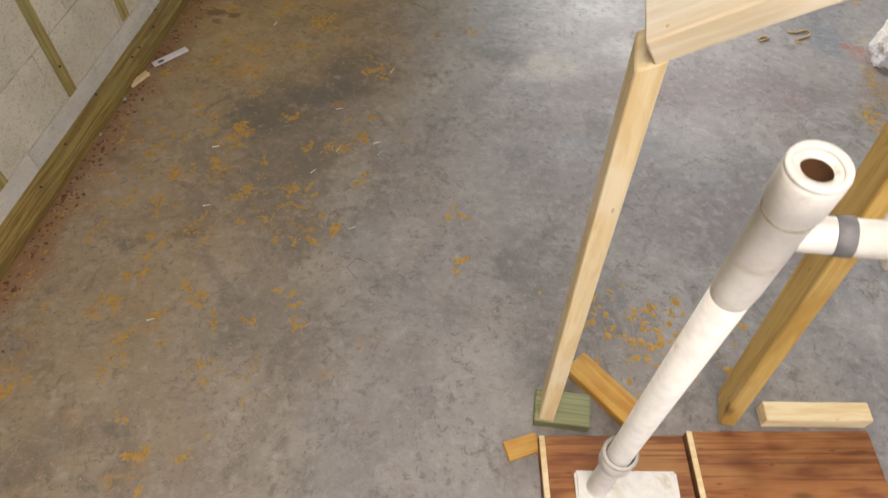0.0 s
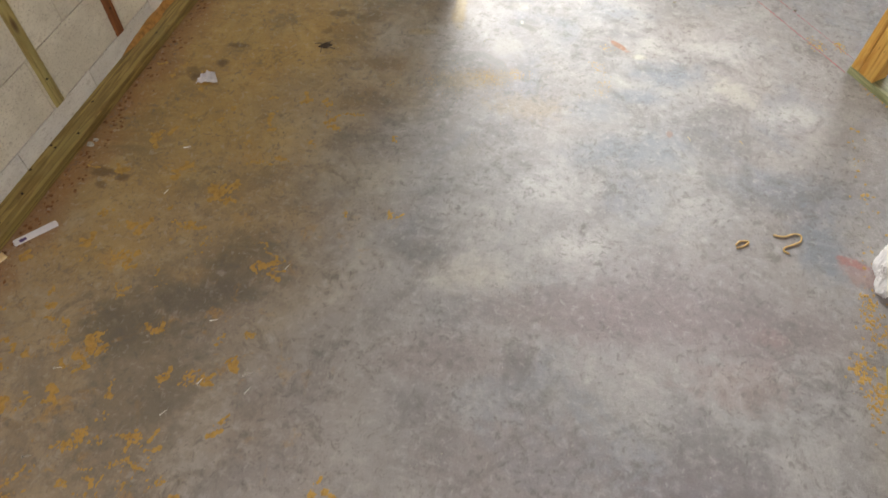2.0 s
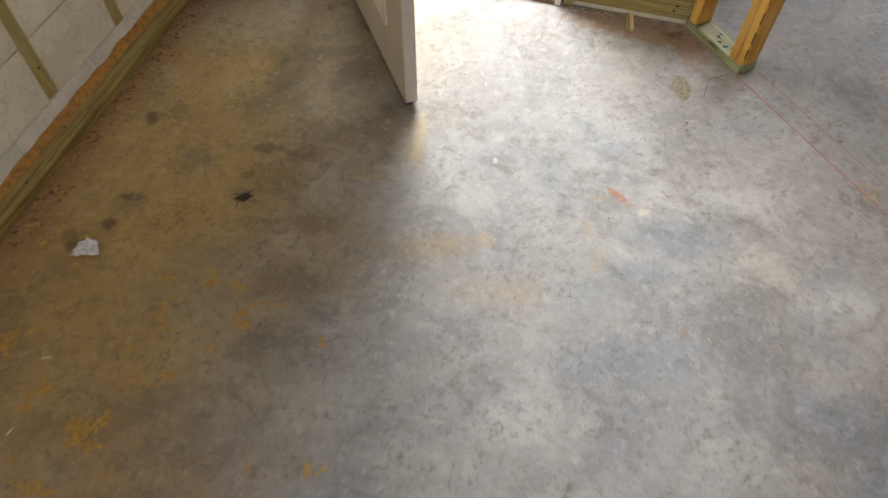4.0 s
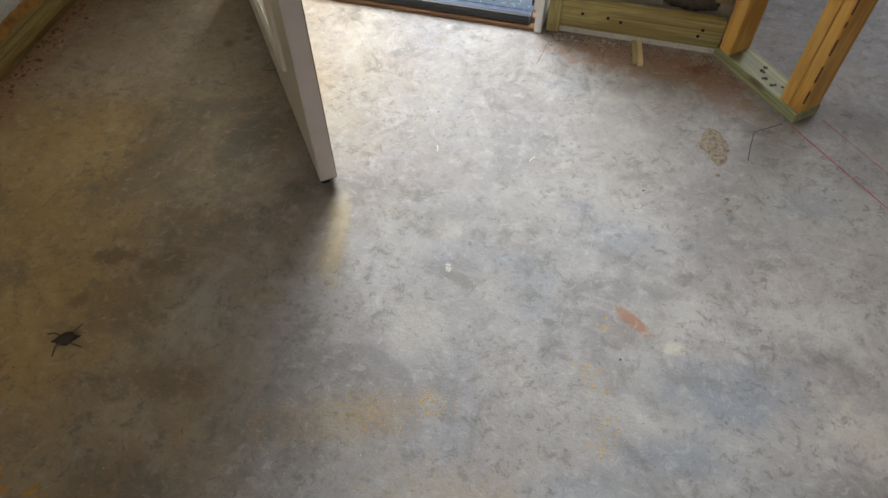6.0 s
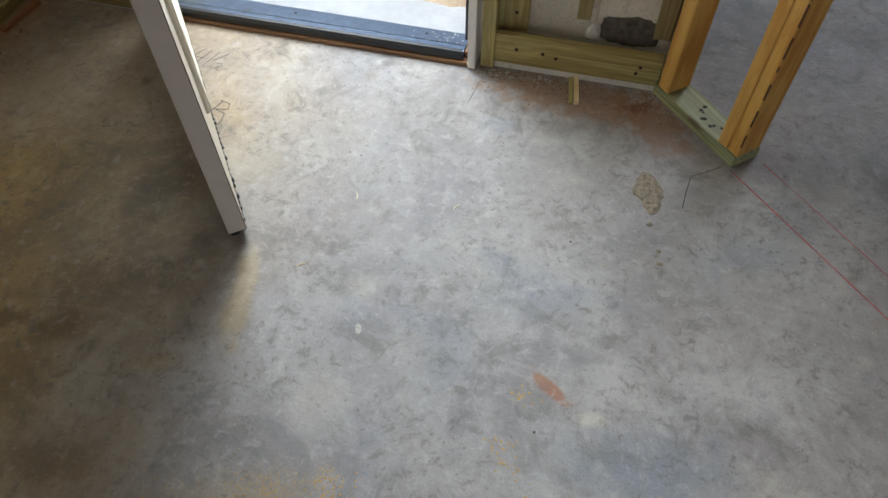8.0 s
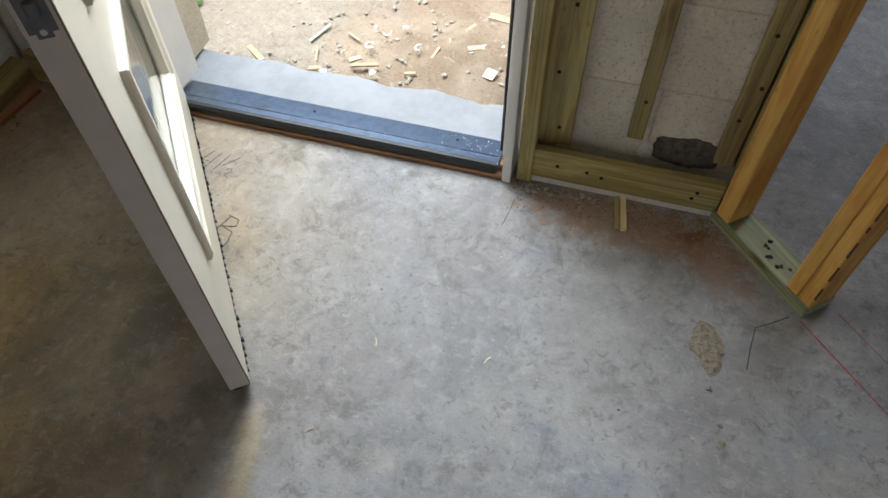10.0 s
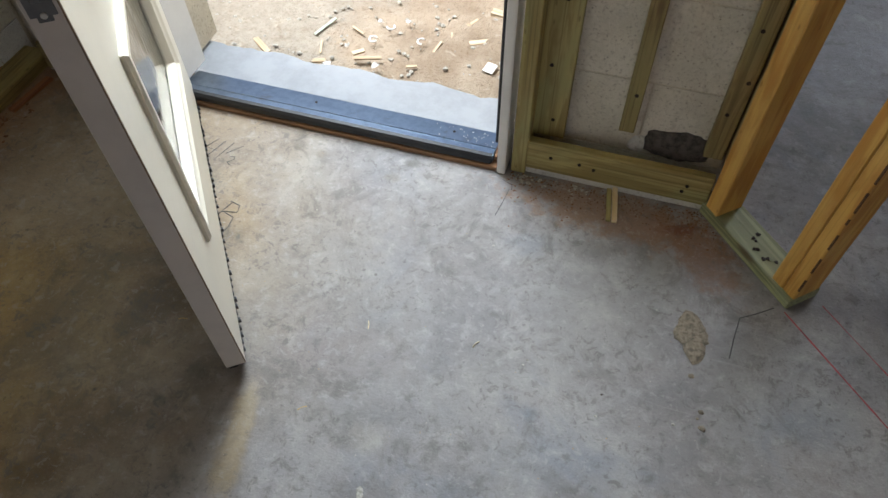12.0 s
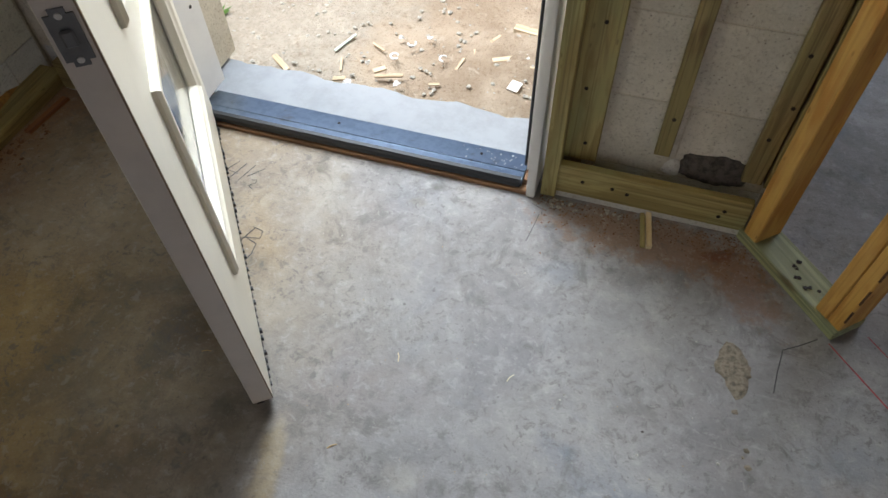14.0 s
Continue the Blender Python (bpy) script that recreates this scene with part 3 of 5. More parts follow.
def upright(x, y, z0, turn=0.0):
    """Stands a board made by timber() on end: its length goes up, its width along the turned x axis and its depth to the turned +y."""
    return Matrix.Translation((x, y, z0)) @ Matrix.Rotation(radians(turn), 4, "Z") @ Matrix(((0, 1, 0, 0), (0, 0, 1, 0), (1, 0, 0, 0), (0, 0, 0, 1)))


def disc(x, y, z, r, h, axis="Z", sides=10, wobble=0.0, rnd=None):
    bm = bmesh.new()
    lo, hi = [], []
    for i in range(sides):
        a = 2 * math.pi * i / sides
        q = r * (1 + (rnd.uniform(-wobble, wobble) if rnd else 0))
        lo.append(bm.verts.new((q * math.cos(a), q * math.sin(a), 0)))
        hi.append(bm.verts.new((q * math.cos(a) * 0.92, q * math.sin(a) * 0.92, h)))
    bm.faces.new(hi)
    bm.faces.new(lo[::-1])
    for i in range(sides):
        bm.faces.new((lo[i], lo[(i + 1) % sides], hi[(i + 1) % sides], hi[i]))
    if axis == "Y":
        bmesh.ops.rotate(bm, matrix=Matrix.Rotation(radians(90), 3, "X"), verts=bm.verts)
    bmesh.ops.translate(bm, vec=(x, y, z), verts=bm.verts)
    return bm


def tube(points, radius, sides=8, flat=1.0):
    """A round or flattened rod along points."""
    bm = bmesh.new()
    rings = []
    for i, p in enumerate(points):
        p = Vector(p)
        d = (Vector(points[min(i + 1, len(points) - 1)]) - Vector(points[max(i - 1, 0)])).normalized()
        side = d.cross(Vector((0, 0, 1)))
        side = side.normalized() if side.length > 1e-4 else Vector((1, 0, 0))
        up = side.cross(d)
        r = radius[i] if isinstance(radius, (list, tuple)) else radius
        rings.append([bm.verts.new(p + r * (side * math.cos(a) + up * math.sin(a) * flat)) for a in (2 * math.pi * k / sides for k in range(sides))])
    for a, b in zip(rings, rings[1:]):
        for k in range(sides):
            bm.faces.new((a[k], a[(k + 1) % sides], b[(k + 1) % sides], b[k]))
    bm.faces.new(rings[0][::-1])
    bm.faces.new(rings[-1])
    return bm


def lathe(profile, sides=28):
    """A turned solid round the z axis from (radius, height) pairs, open at the ends when the radius stays above zero."""
    bm = bmesh.new()
    rings = [[bm.verts.new((r * math.cos(a), r * math.sin(a), z)) for a in (2 * math.pi * k / sides for k in range(sides))] for r, z in profile]
    for a, b in zip(rings, rings[1:]):
        for k in range(sides):
            bm.faces.new((a[k], a[(k + 1) % sides], b[(k + 1) % sides], b[k]))
    return bm


def extrude_profile(points, x0, x1):
    """A bar along x with the cross-section given as (y, z) points."""
    bm = bmesh.new()
    a = [bm.verts.new((x0, y, z)) for y, z in points]
    b = [bm.verts.new((x1, y, z)) for y, z in points]
    bm.faces.new(a)
    bm.faces.new(b[::-1])
    for i in range(len(points)):
        j = (i + 1) % len(points)
        bm.faces.new((a[i], a[j], b[j], b[i]))
    return bm


def lump(rx, ry, rz, seed, rough=0.25, level=2):
    bm = bmesh.new()
    bmesh.ops.create_icosphere(bm, subdivisions=level, radius=1.0)
    for v in bm.verts:
        v.co *= 1 + rough * noise.noise(v.co * 1.7 + Vector((seed, 0, 0))) + 0.4 * rough * noise.noise(v.co * 5 + Vector((0, seed, 0)))
        v.co.x *= rx
        v.co.y *= ry
        v.co.z = max(v.co.z * rz, -0.1 * rz)
    return bm


# ---- plan ----
WALL_W = -1.018         # face of the block wall beside the walk
WALL_N = 3.785          # inner face of the block wall with the door
DOOR_L, DOOR_R = -0.553, 0.301
HEAD = 2.06
EAST, SOUTH, NORTH, HEIGHT = 4.2, -2.3, 7.2, 2.60
JOG = 0.80              # the house steps out beyond the door wall from here on

def joined(boxes):
    bm = bmesh.new()
    for b in boxes:
        piece = box(*b)
        tmp = bpy.data.meshes.new("tmp")
        piece.to_mesh(tmp)
        piece.free()
        bm.from_mesh(tmp)
        bpy.data.meshes.remove(tmp)
    return bm


def slab(z0, z1, over=0.0):
    """The plan of the house as one sheet, with the step beyond the door wall."""
    plan = [(WALL_W - 0.2 - over, SOUTH - 0.2 - over), (EAST + 0.2 + over, SOUTH - 0.2 - over), (EAST + 0.2 + over, NORTH + 0.2 + over), (JOG, NORTH + 0.2 + over), (JOG, WALL_N + 0.018), (WALL_W - 0.2 - over, WALL_N + 0.018)]
    bm = bmesh.new()
    lo = [bm.verts.new((x, y, z0)) for x, y in plan]
    hi = [bm.verts.new((x, y, z1)) for x, y in plan]
    bm.faces.new(lo[::-1])
    bm.faces.new(hi)
    for i in range(len(plan)):
        j = (i + 1) % len(plan)
        bm.faces.new((lo[i], lo[j], hi[j], hi[i]))
    return bm


floor = thing("floor", slab(-0.12, 0.0), FLOOR,
              label="mottled grey concrete slab with tan stains and sawdust", category="floor", kind="structure")
# Unseen ceiling; its hole is added to let the overhead lamp in.
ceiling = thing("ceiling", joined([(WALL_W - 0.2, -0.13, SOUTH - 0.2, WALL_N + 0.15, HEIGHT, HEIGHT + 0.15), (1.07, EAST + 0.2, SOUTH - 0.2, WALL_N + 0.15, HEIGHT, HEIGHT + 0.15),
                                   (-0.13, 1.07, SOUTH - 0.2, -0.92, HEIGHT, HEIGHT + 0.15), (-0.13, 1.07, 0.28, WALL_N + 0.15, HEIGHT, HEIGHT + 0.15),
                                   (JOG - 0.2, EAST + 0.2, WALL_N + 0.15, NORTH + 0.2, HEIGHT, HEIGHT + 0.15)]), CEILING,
                label="unseen dark brown ceiling with a hole added for the overhead lamp", category="ceiling", kind="structure")
# Unseen overhang, added to dim the sky's light on the ground outside.
added_overhang = thing("roof_overhang", box(WALL_W - 0.6, JOG - 0.004, WALL_N + 0.154, WALL_N + 0.60, HEIGHT, HEIGHT + 0.15), CEILING,
              label="unseen overhang added to shade the ground outside the door", category="roof", kind="structure")

# mortar cores of the two block walls
wall_west = thing("wall_west", box(WALL_W - 0.2, WALL_W - 0.0015, SOUTH, WALL_N + 0.2, 0, HEIGHT), MORTAR,
                  label="bare concrete block wall with furring strips", category="wall", kind="structure")
north = bmesh.new()
for x0, x1, z0, z1 in ((WALL_W - 0.004, DOOR_L - 0.03, 0, HEIGHT), (DOOR_R + 0.03, JOG - 0.004, 0, HEIGHT), (DOOR_L - 0.03, DOOR_R + 0.03, HEAD + 0.03, HEIGHT)):
    piece = box(x0, x1, WALL_N + 0.0015, WALL_N + 0.2, z0, z1)
    tmp = bpy.data.meshes.new("tmp")
    piece.to_mesh(tmp)
    piece.free()
    north.from_mesh(tmp)
    bpy.data.meshes.remove(tmp)
wall_north = thing("wall_north", north, MORTAR, label="cream concrete block wall round the open outer door", category="wall", kind="structure")

# Unseen walls that close the room; their openings are added for the fill lamps.
wall_east = thing("wall_east", joined([(EAST, EAST + 0.2, SOUTH, -0.75, 0, HEIGHT), (EAST, EAST + 0.2, 1.75, NORTH, 0, HEIGHT), (EAST, EAST + 0.2, -0.75, 1.75, 2.3, HEIGHT)]),
                  UNSEEN_WALL, label="unseen brown wall with an opening added for a fill lamp", category="wall", kind="structure")
wall_south = thing("wall_south", joined([(WALL_W, 0.4, SOUTH - 0.2, SOUTH, 0, HEIGHT), (2.4, EAST, SOUTH - 0.2, SOUTH, 0, HEIGHT), (0.4, 2.4, SOUTH - 0.2, SOUTH, 2.1, HEIGHT)]), UNSEEN_WALL, label="unseen brown wall with an opening added for a fill lamp", category="wall", kind="structure")

# Unseen walls of the farther room, with an opening made for its lamp.
wall_far = thing("wall_far", joined([(JOG, 1.6, NORTH, NORTH + 0.2, 0, HEIGHT), (3.2, EAST + 0.2, NORTH, NORTH + 0.2, 0, HEIGHT), (1.6, 3.2, NORTH, NORTH + 0.2, 0, 0.8), (1.6, 3.2, NORTH, NORTH + 0.2, 2.2, HEIGHT), (JOG - 0.25, JOG - 0.03, WALL_N + 0.204, NORTH, 0, HEIGHT)]), UNSEEN_WALL,
                 label="unseen brown walls of the farther room with an opening added for its fill lamp", category="wall", kind="structure")

# ---- ground outside ----
def build_ground():
    bm = bmesh.new()
    xs = [-3000, -300, -40, -8, -3] + [-1.6 + 0.03 * i for i in range(100)] + [3, 8, 40, 300, 3000]
    ys = [WALL_N + 0.10 + 0.03 * i for i in range(60)] + [6.5, 9, 15, 40, 300, 3000]
    grid = []
    for y in ys:
        row = []
        for x in xs:
            z = -0.06
            if -1.7 < x < 1.5 and y < 5.7:
                z += 0.022 * noise.noise((x * 3, y * 3, 0)) + 0.012 * noise.noise((x * 11, y * 11, 3)) + 0.007 * noise.noise((x * 29, y * 29, 5))
                z -= 0.012 * max(0, 1 - (y - WALL_N - 0.1) / 0.25)
            row.append(bm.verts.new((x, y, z)))
        grid.append(row)
    for a, b in zip(grid, grid[1:]):
        for i in range(len(xs) - 1):
            bm.faces.new((a[i], a[i + 1], b[i + 1], b[i]))
    # the same sheet goes on under and behind the house
    far = [bm.verts.new((x, -3000, -0.16)) for x in (-3000, 3000)]
    near = [bm.verts.new((x, WALL_N + 0.10, -0.16)) for x in (3000, -3000)]
    bm.faces.new(far + near)
    return thing("ground", bm, SAND, label="dry sandy building ground with grit and litter", category="ground", kind="structure", smooth=True)


ground = build_ground()
# concrete edge of the slab outside the threshold
sill_bm = box(WALL_W - 0.2, JOG - 0.004, WALL_N + 0.022, 3.955, -0.15, -0.010)
bmesh.ops.subdivide_edges(sill_bm, edges=[e for e in sill_bm.edges if abs(e.verts[0].co.x - e.verts[1].co.x) > 1], cuts=90, use_grid_fill=True)
for v in sill_bm.verts:
    if v.co.y > 3.9:
        v.co.y += 0.016 * noise.noise((v.co.x * 9, 0, 0)) + 0.01 * noise.noise((v.co.x * 31, 2, 0))
slab_edge = thing("slab_edge", sill_bm, SLAB_GREY, label="ragged grey concrete slab edge outside the threshold", category="slab edge", kind="structure")

# ---- outer door ----
def build_threshold():
    th = holder("threshold", pose(0, 0, 0), "dark bronze aluminium threshold on a wooden sill", "threshold")
    part("sill", box(DOOR_L - 0.02, DOOR_R - 0.02, 3.7035, 3.80, 0.0, 0.013, 0.002), SILL_WOOD, th, "stained wooden sill strip")
    prof = [(3.716, 0.013), (3.7145, 0.027), (3.717, 0.0335), (3.722, 0.0345), (3.741, 0.0312), (3.7425, 0.0335), (3.7465, 0.0328), (3.748, 0.0300),
            (3.806, 0.0180), (3.809, 0.015), (3.806, 0.008), (3.75, 0.012)]
    part("tread", extrude_profile(prof, DOOR_L + 0.022, 0.268), BRONZE, th)
    part("nosing", extrude_profile([(3.712, 0.0135), (3.707, 0.017), (3.7075, 0.029), (3.712, 0.036), (3.7215, 0.0362), (3.7225, 0.030), (3.7140, 0.0135)], DOOR_L + 0.022, 0.266), RUBBER, th, "black vinyl nosing strip")
    part("end_block", box(0.270, 0.284, 3.722, 3.772, 0.013, 0.030, 0.002), SILL_WOOD, th, "bare wooden end block")
    rnd = random.Random(17)
    for _ in range(34):
        x, y = 0.265 - abs(rnd.gauss(0, 0.085)), rnd.uniform(3.728, 3.795)
        z = 0.0332 - max(0, y - 3.742) * 0.2069 if y > 3.748 else 0.0326
        part("paint_speck", disc(x, y, z - 0.0012, rnd.uniform(0.0006, 0.0015), 0.0016, sides=7, wobble=0.4, rnd=rnd), OUT_WHITE, th, "dried white paint speck")
    for x in (-0.19, 0.16):
        part("screw", disc(x, 3.775, 0.0248, 0.0035, 0.0014), SCREW, th)
    return th


def build_frame():
    fr = holder("door_frame", pose(0, 0, 0), "white painted outer door frame", "door frame")
    # a jamb with a rebate, cut as one L-shaped upright
    def jamb(side):
        x = DOOR_L if side < 0 else DOOR_R
        pts = [(x, 3.700), (x - side * 0.019, 3.700), (x - side * 0.019, 3.752), (x - side * 0.031, 3.752), (x - side * 0.031, 3.835), (x, 3.835)]
        bm = bmesh.new()
        lo = [bm.verts.new((px, py, 0.002 if side > 0 else 0.036)) for px, py in pts]
        hi = [bm.verts.new((px, py, HEAD)) for px, py in pts]
        bm.faces.new(lo)
        bm.faces.new(hi[::-1])
        for i in range(len(pts)):
            j = (i + 1) % len(pts)
            bm.faces.new((lo[i], lo[j], hi[j], hi[i]))
        bmesh.ops.bevel(bm, geom=[e for e in bm.edges if abs(e.verts[0].co.z - e.verts[1].co.z) > 1], offset=0.002, segments=2, affect="EDGES")
        return bm
    part("jamb", jamb(1), WHITE_EDGE, fr)
    left = part("jamb", jamb(-1), WHITE_EDGE, fr)
    part("head", box(DOOR_L, DOOR_R, 3.70, 3.835, HEAD + 0.002, HEAD + 0.024, 0.002), WHITE_EDGE, fr)
    for z in (0.26, 1.1):
        hole = disc(0, 0, 0, 0.0045, 0.001)
        bmesh.ops.rotate(hole, matrix=Matrix.Rotation(radians(90), 3, "Y"), verts=hole.verts)
        bmesh.ops.translate(hole, vec=(DOOR_L + 0.0312, 3.80, z), verts=hole.verts)
        part("screw_hole", hole, SCREW, left)
    part("weatherstrip", box(DOOR_R - 0.0375, DOOR_R - 0.0315, 3.752, 3.760, 0.04, HEAD, 0.002), RUBBER, fr)
    return fr


def build_door():
    """The leaf hangs at its local origin: x runs from the hinge to the free edge, y is the thickness to the inside, z goes up."""
    WIDTH, THICK, TOP, FOOT = 0.798, 0.036, 2.03, 0.020
    leaf = holder("door", Matrix.Translation((-0.505, 3.735, 0)) @ Matrix.Rotation(radians(-53.4), 4, "Z"),
                  "off-white panelled outer door with a low rippled glass pane, half open", "door")
    lites = [(0.215, 0.585), (0.700, 1.070), (1.21, 1.86)]
    L0, L1 = 0.158, WIDTH - 0.158
    rails = [(FOOT, lites[0][0]), (lites[0][1], lites[1][0]), (lites[1][1], lites[2][0]), (lites[2][1], TOP)]
    skin = 0.0
    body = joined([(0.0, L0, -THICK + 0.0, skin, FOOT, TOP), (L1, WIDTH - 0.002, -THICK, skin, FOOT, TOP)] + [(L0, L1, -THICK, skin, a, b) for a, b in rails])
    part("leaf", body, WHITE_DOOR, leaf)
    part("edge_strip", box(WIDTH - 0.0018, WIDTH + 0.0006, -THICK + 0.0012, -0.0012, FOOT + 0.001, TOP - 0.001, 0.0006), DOOR_EDGE, leaf, "grey-beige primed edge of the leaf")
    for a, b in lites:
        if a < 0.5:
            part("pane", box(L0 + 0.004, L1 - 0.004, -THICK / 2 - 0.003, -THICK / 2 + 0.003, a + 0.004, b - 0.004), GLASS, leaf, "rippled dark glass")
        else:
            part("panel", box(L0 + 0.001, L1 - 0.001, -THICK / 2 - 0.007, -THICK / 2 + 0.007, a + 0.001, b - 0.001), WHITE_DOOR, leaf)
        for face, out in ((0.0, 1), (-THICK, -1)):
            # a moulded frame: stepped cross-section, mitred at the corners
            prof = [(-0.012, -0.001), (-0.012, 0.006), (-0.006, 0.011), (0.004, 0.011), (0.010, 0.007), (0.020, 0.004), (0.026, -0.010), (0.026, -0.014)]
            bm = bmesh.new()
            rings = []
            for cx, cz, sx, sz in ((L0, a, 1, 1), (L1, a, -1, 1), (L1, b, -1, -1), (L0, b, 1, -1)):
                rings.append([bm.verts.new((cx + sx * p, face + out * q, cz + sz * p)) for p, q in prof])
            for i in range(4):
                r, s = rings[i], rings[(i + 1) % 4]
                for k in range(len(prof) - 1):
                    bm.faces.new((r[k], s[k], s[k + 1], r[k + 1]))
            part("moulding", bm, WHITE_DOOR, leaf)
    # bristle sweep below the leaf
    sweep = joined([(0.01, WIDTH - 0.006, -0.030, -0.007, FOOT - 0.007, FOOT)])
    swp = part("sweep", sweep, RUBBER, leaf, "black vinyl door sweep with fins")
    rnd = random.Random(4)
    fins = bmesh.new()
    for i in range(46):
        x = 0.012 + i * (WIDTH - 0.03) / 46
        piece = box(x, x + 0.006, -0.008, -0.008 + rnd.uniform(0.009, 0.013), FOOT - rnd.uniform(0.007, 0.012), FOOT - 0.001)
        tmp = bpy.data.meshes.new("tmp")
        piece.to_mesh(tmp)
        piece.free()
        fins.from_mesh(tmp)
        bpy.data.meshes.remove(tmp)
    part("fins", fins, RUBBER, swp)
    part("corner_pad", box(WIDTH - 0.022, WIDTH - 0.003, -0.034, -0.014, FOOT - 0.014, FOOT - 0.007, 0.003, 2), RUBBER, swp)
    # latch hardware on the free edge
    lp = box(WIDTH + 0.0006, WIDTH + 0.0026, -0.031, -0.005, 0.752, 0.812)
    bmesh.ops.bevel(lp, geom=[e for e in lp.edges if abs(e.verts[0].co.x - e.verts[1].co.x) > 0.001], offset=0.006, segments=4, affect="EDGES")
    plate = part("latch_plate", lp, LATCH, leaf, "dark latch plate with rounded corners")
    part("latch_bolt", box(WIDTH + 0.0026, WIDTH + 0.007, -0.024, -0.012, 0.774, 0.792, 0.002), LATCH, plate)
    for z in (0.759, 0.805):
        head = disc(0, 0, 0, 0.0036, 0.0012)
        bmesh.ops.rotate(head, matrix=Matrix.Rotation(radians(90), 3, "Y"), verts=head.verts)
        bmesh.ops.translate(head, vec=(WIDTH + 0.0026, -0.018, z), verts=head.verts)
        part("screw", head, STEEL, plate, "bright screw head")
    part("seam", box(WIDTH - 0.0030, WIDTH + 0.0002, -0.0014, 0.0005, FOOT + 0.002, TOP - 0.002), SEAM, leaf, "thin tan seam along the edge")
    for z in (0.22, 1.05, 1.82):
        part("hinge", box(-0.004, 0.003, -THICK, -0.004, z, z + 0.10, 0.001), BRONZE, leaf)
    return leaf


build_threshold()
build_frame()
build_door()

# ---- timber on the door wall ----
def strip(name, x, y, z0, length, width, depth, material, label, turn=0.0, seed=0, screws=(), group=""):
    ob = holder(name, upright(x, y, z0, turn), label, "timber", group)
    part("board", timber(length, width, depth, seed), material, ob)
    for s, w in screws:
        part("screw", disc(s, w, -0.0012, 0.0042, 0.0016), SCREW, ob)
    return ob


# boards are placed by the middle of their face; they stand with the face towards the room
strip("trimmer_stud", 0.3275, 3.716, 0.0, 2.10, 0.033, 0.066, TREATED, "yellow-green treated timber stud beside the white jamb", seed=3)
strip("wide_board", 0.3715, 3.764, 0.082, 2.0, 0.080, 0.0195, TREATED, "wide yellow-green treated board screwed to the block wall", seed=5,
      screws=((0.05, 0.012), (0.19, -0.006), (0.34, 0.008), (0.52, -0.008)))
strip("furring_strip", 0.5375, 3.766, 0.135, 2.2, 0.031, 0.0185, TREATED_DARK, "narrow treated furring strip nailed to the block wall", seed=7,
      screws=((0.10, 0.002), (0.45, -0.003)), group="furring strips")
strip("furring_strip", 0.719, 3.762, 0.114, 2.3, 0.040, 0.0225, TREATED_DARK, "split treated furring strip beside the angled wall", seed=8,
      screws=((0.12, -0.006), (0.20, 0.008), (0.31, -0.004)), group="furring strips")
strip("furring_strip", 0.757, 3.758, 0.112, 2.3, 0.028, 0.0265, TREATED_DARK, "treated furring strip tight beside another one", seed=9, group="furring strips")

plate_n = holder("bottom_plate", pose(0.341, 3.7215, 0.016), "yellow-green treated bottom board along the door wall", "timber")
part("board", timber(0.394, 0.021, 0.080, 11), TREATED, plate_n, m=pose(0, 0.0105, 0))
for x, z in ((0.055, 0.045), (0.118, 0.043), (0.150, 0.036), (0.345, 0.048), (0.338, 0.030)):
    part("nail", disc(x, -0.0003, z, 0.0042, 0.0016, "Y"), SCREW, plate_n)
part("bedding", box(0.0, 0.394, 0.003, 0.020, -0.016, 0.0), BLOCK_BASE, plate_n, "thin white bedding under the board")

plate_c = holder("bottom_plate", pose(-0.925, 3.716, 0.0), "dark treated board along the door wall behind the door", "timber")
part("board", timber(0.385, 0.026, 0.080, 15), TREATED_DARK, plate_c, m=pose(0, 0.013, 0.004))
part("bedding", box(0.0, 0.385, 0.004, 0.022, 0.0, 0.004), BLOCK_BASE, plate_c, "thin white bedding under the board")
lath = holder("timber_offcut", pose(-0.912, 3.55, 0.0, 0, 0, 84), "thin brown wooden lath lying in the corner", "offcut")
part("lath", timber(0.135, 0.020, 0.008, 16, 0.001), RED_STRIP, lath)

dark = lump(0.074, 0.012, 0.062, 3, 0.16, 4)
for v in dark.verts:      # squared-off outline, flat on top
    nx, nz = v.co.x / 0.074, v.co.z / 0.062
    f = math.hypot(nx, nz) / max(1e-4, (nx ** 4 + nz ** 4) ** 0.25)
    v.co.x, v.co.z = v.co.x * f, v.co.z * f + 0.006 * (nx < -0.6)
    v.co += Vector((0, 0.004, 0.002)) * noise.noise(v.co * 120)
thing("mortar_patch", dark, DARK_MORTAR, Matrix.Translation((0.645, 3.787, 0.086)), "dark damp mortar filling a broken block", "mortar", smooth=True)
thing("mortar_splash", lump(0.018, 0.012, 0.040, 5, 0.35, 2), BLOCK_BASE, Matrix.Translation((0.566, 3.786, 0.084)), "pale mortar bead at a block joint", "mortar", smooth=True)

shim = holder("wood_shim", Matrix.Translation((0.547, 3.681, 0.0)) @ Matrix.Rotation(radians(-82), 4, "Z"), "thin pale wooden shim lying on the floor", "shim")
part("stick", timber(0.098, 0.011, 0.011, 13, 0.001), PINE_PALE, shim, m=pose(-0.049, 0.004, 0))
part("stick", timber(0.092, 0.010, 0.006, 14, 0.001), TREATED, shim, "darker sliver beside it", m=pose(-0.044, -0.008, 0))

# ---- angled stud wall ----
ANGLE = -48.0
AX = Matrix.Translation((0.906, 3.520, 0)) @ Matrix.Rotation(radians(ANGLE), 4, "Z")


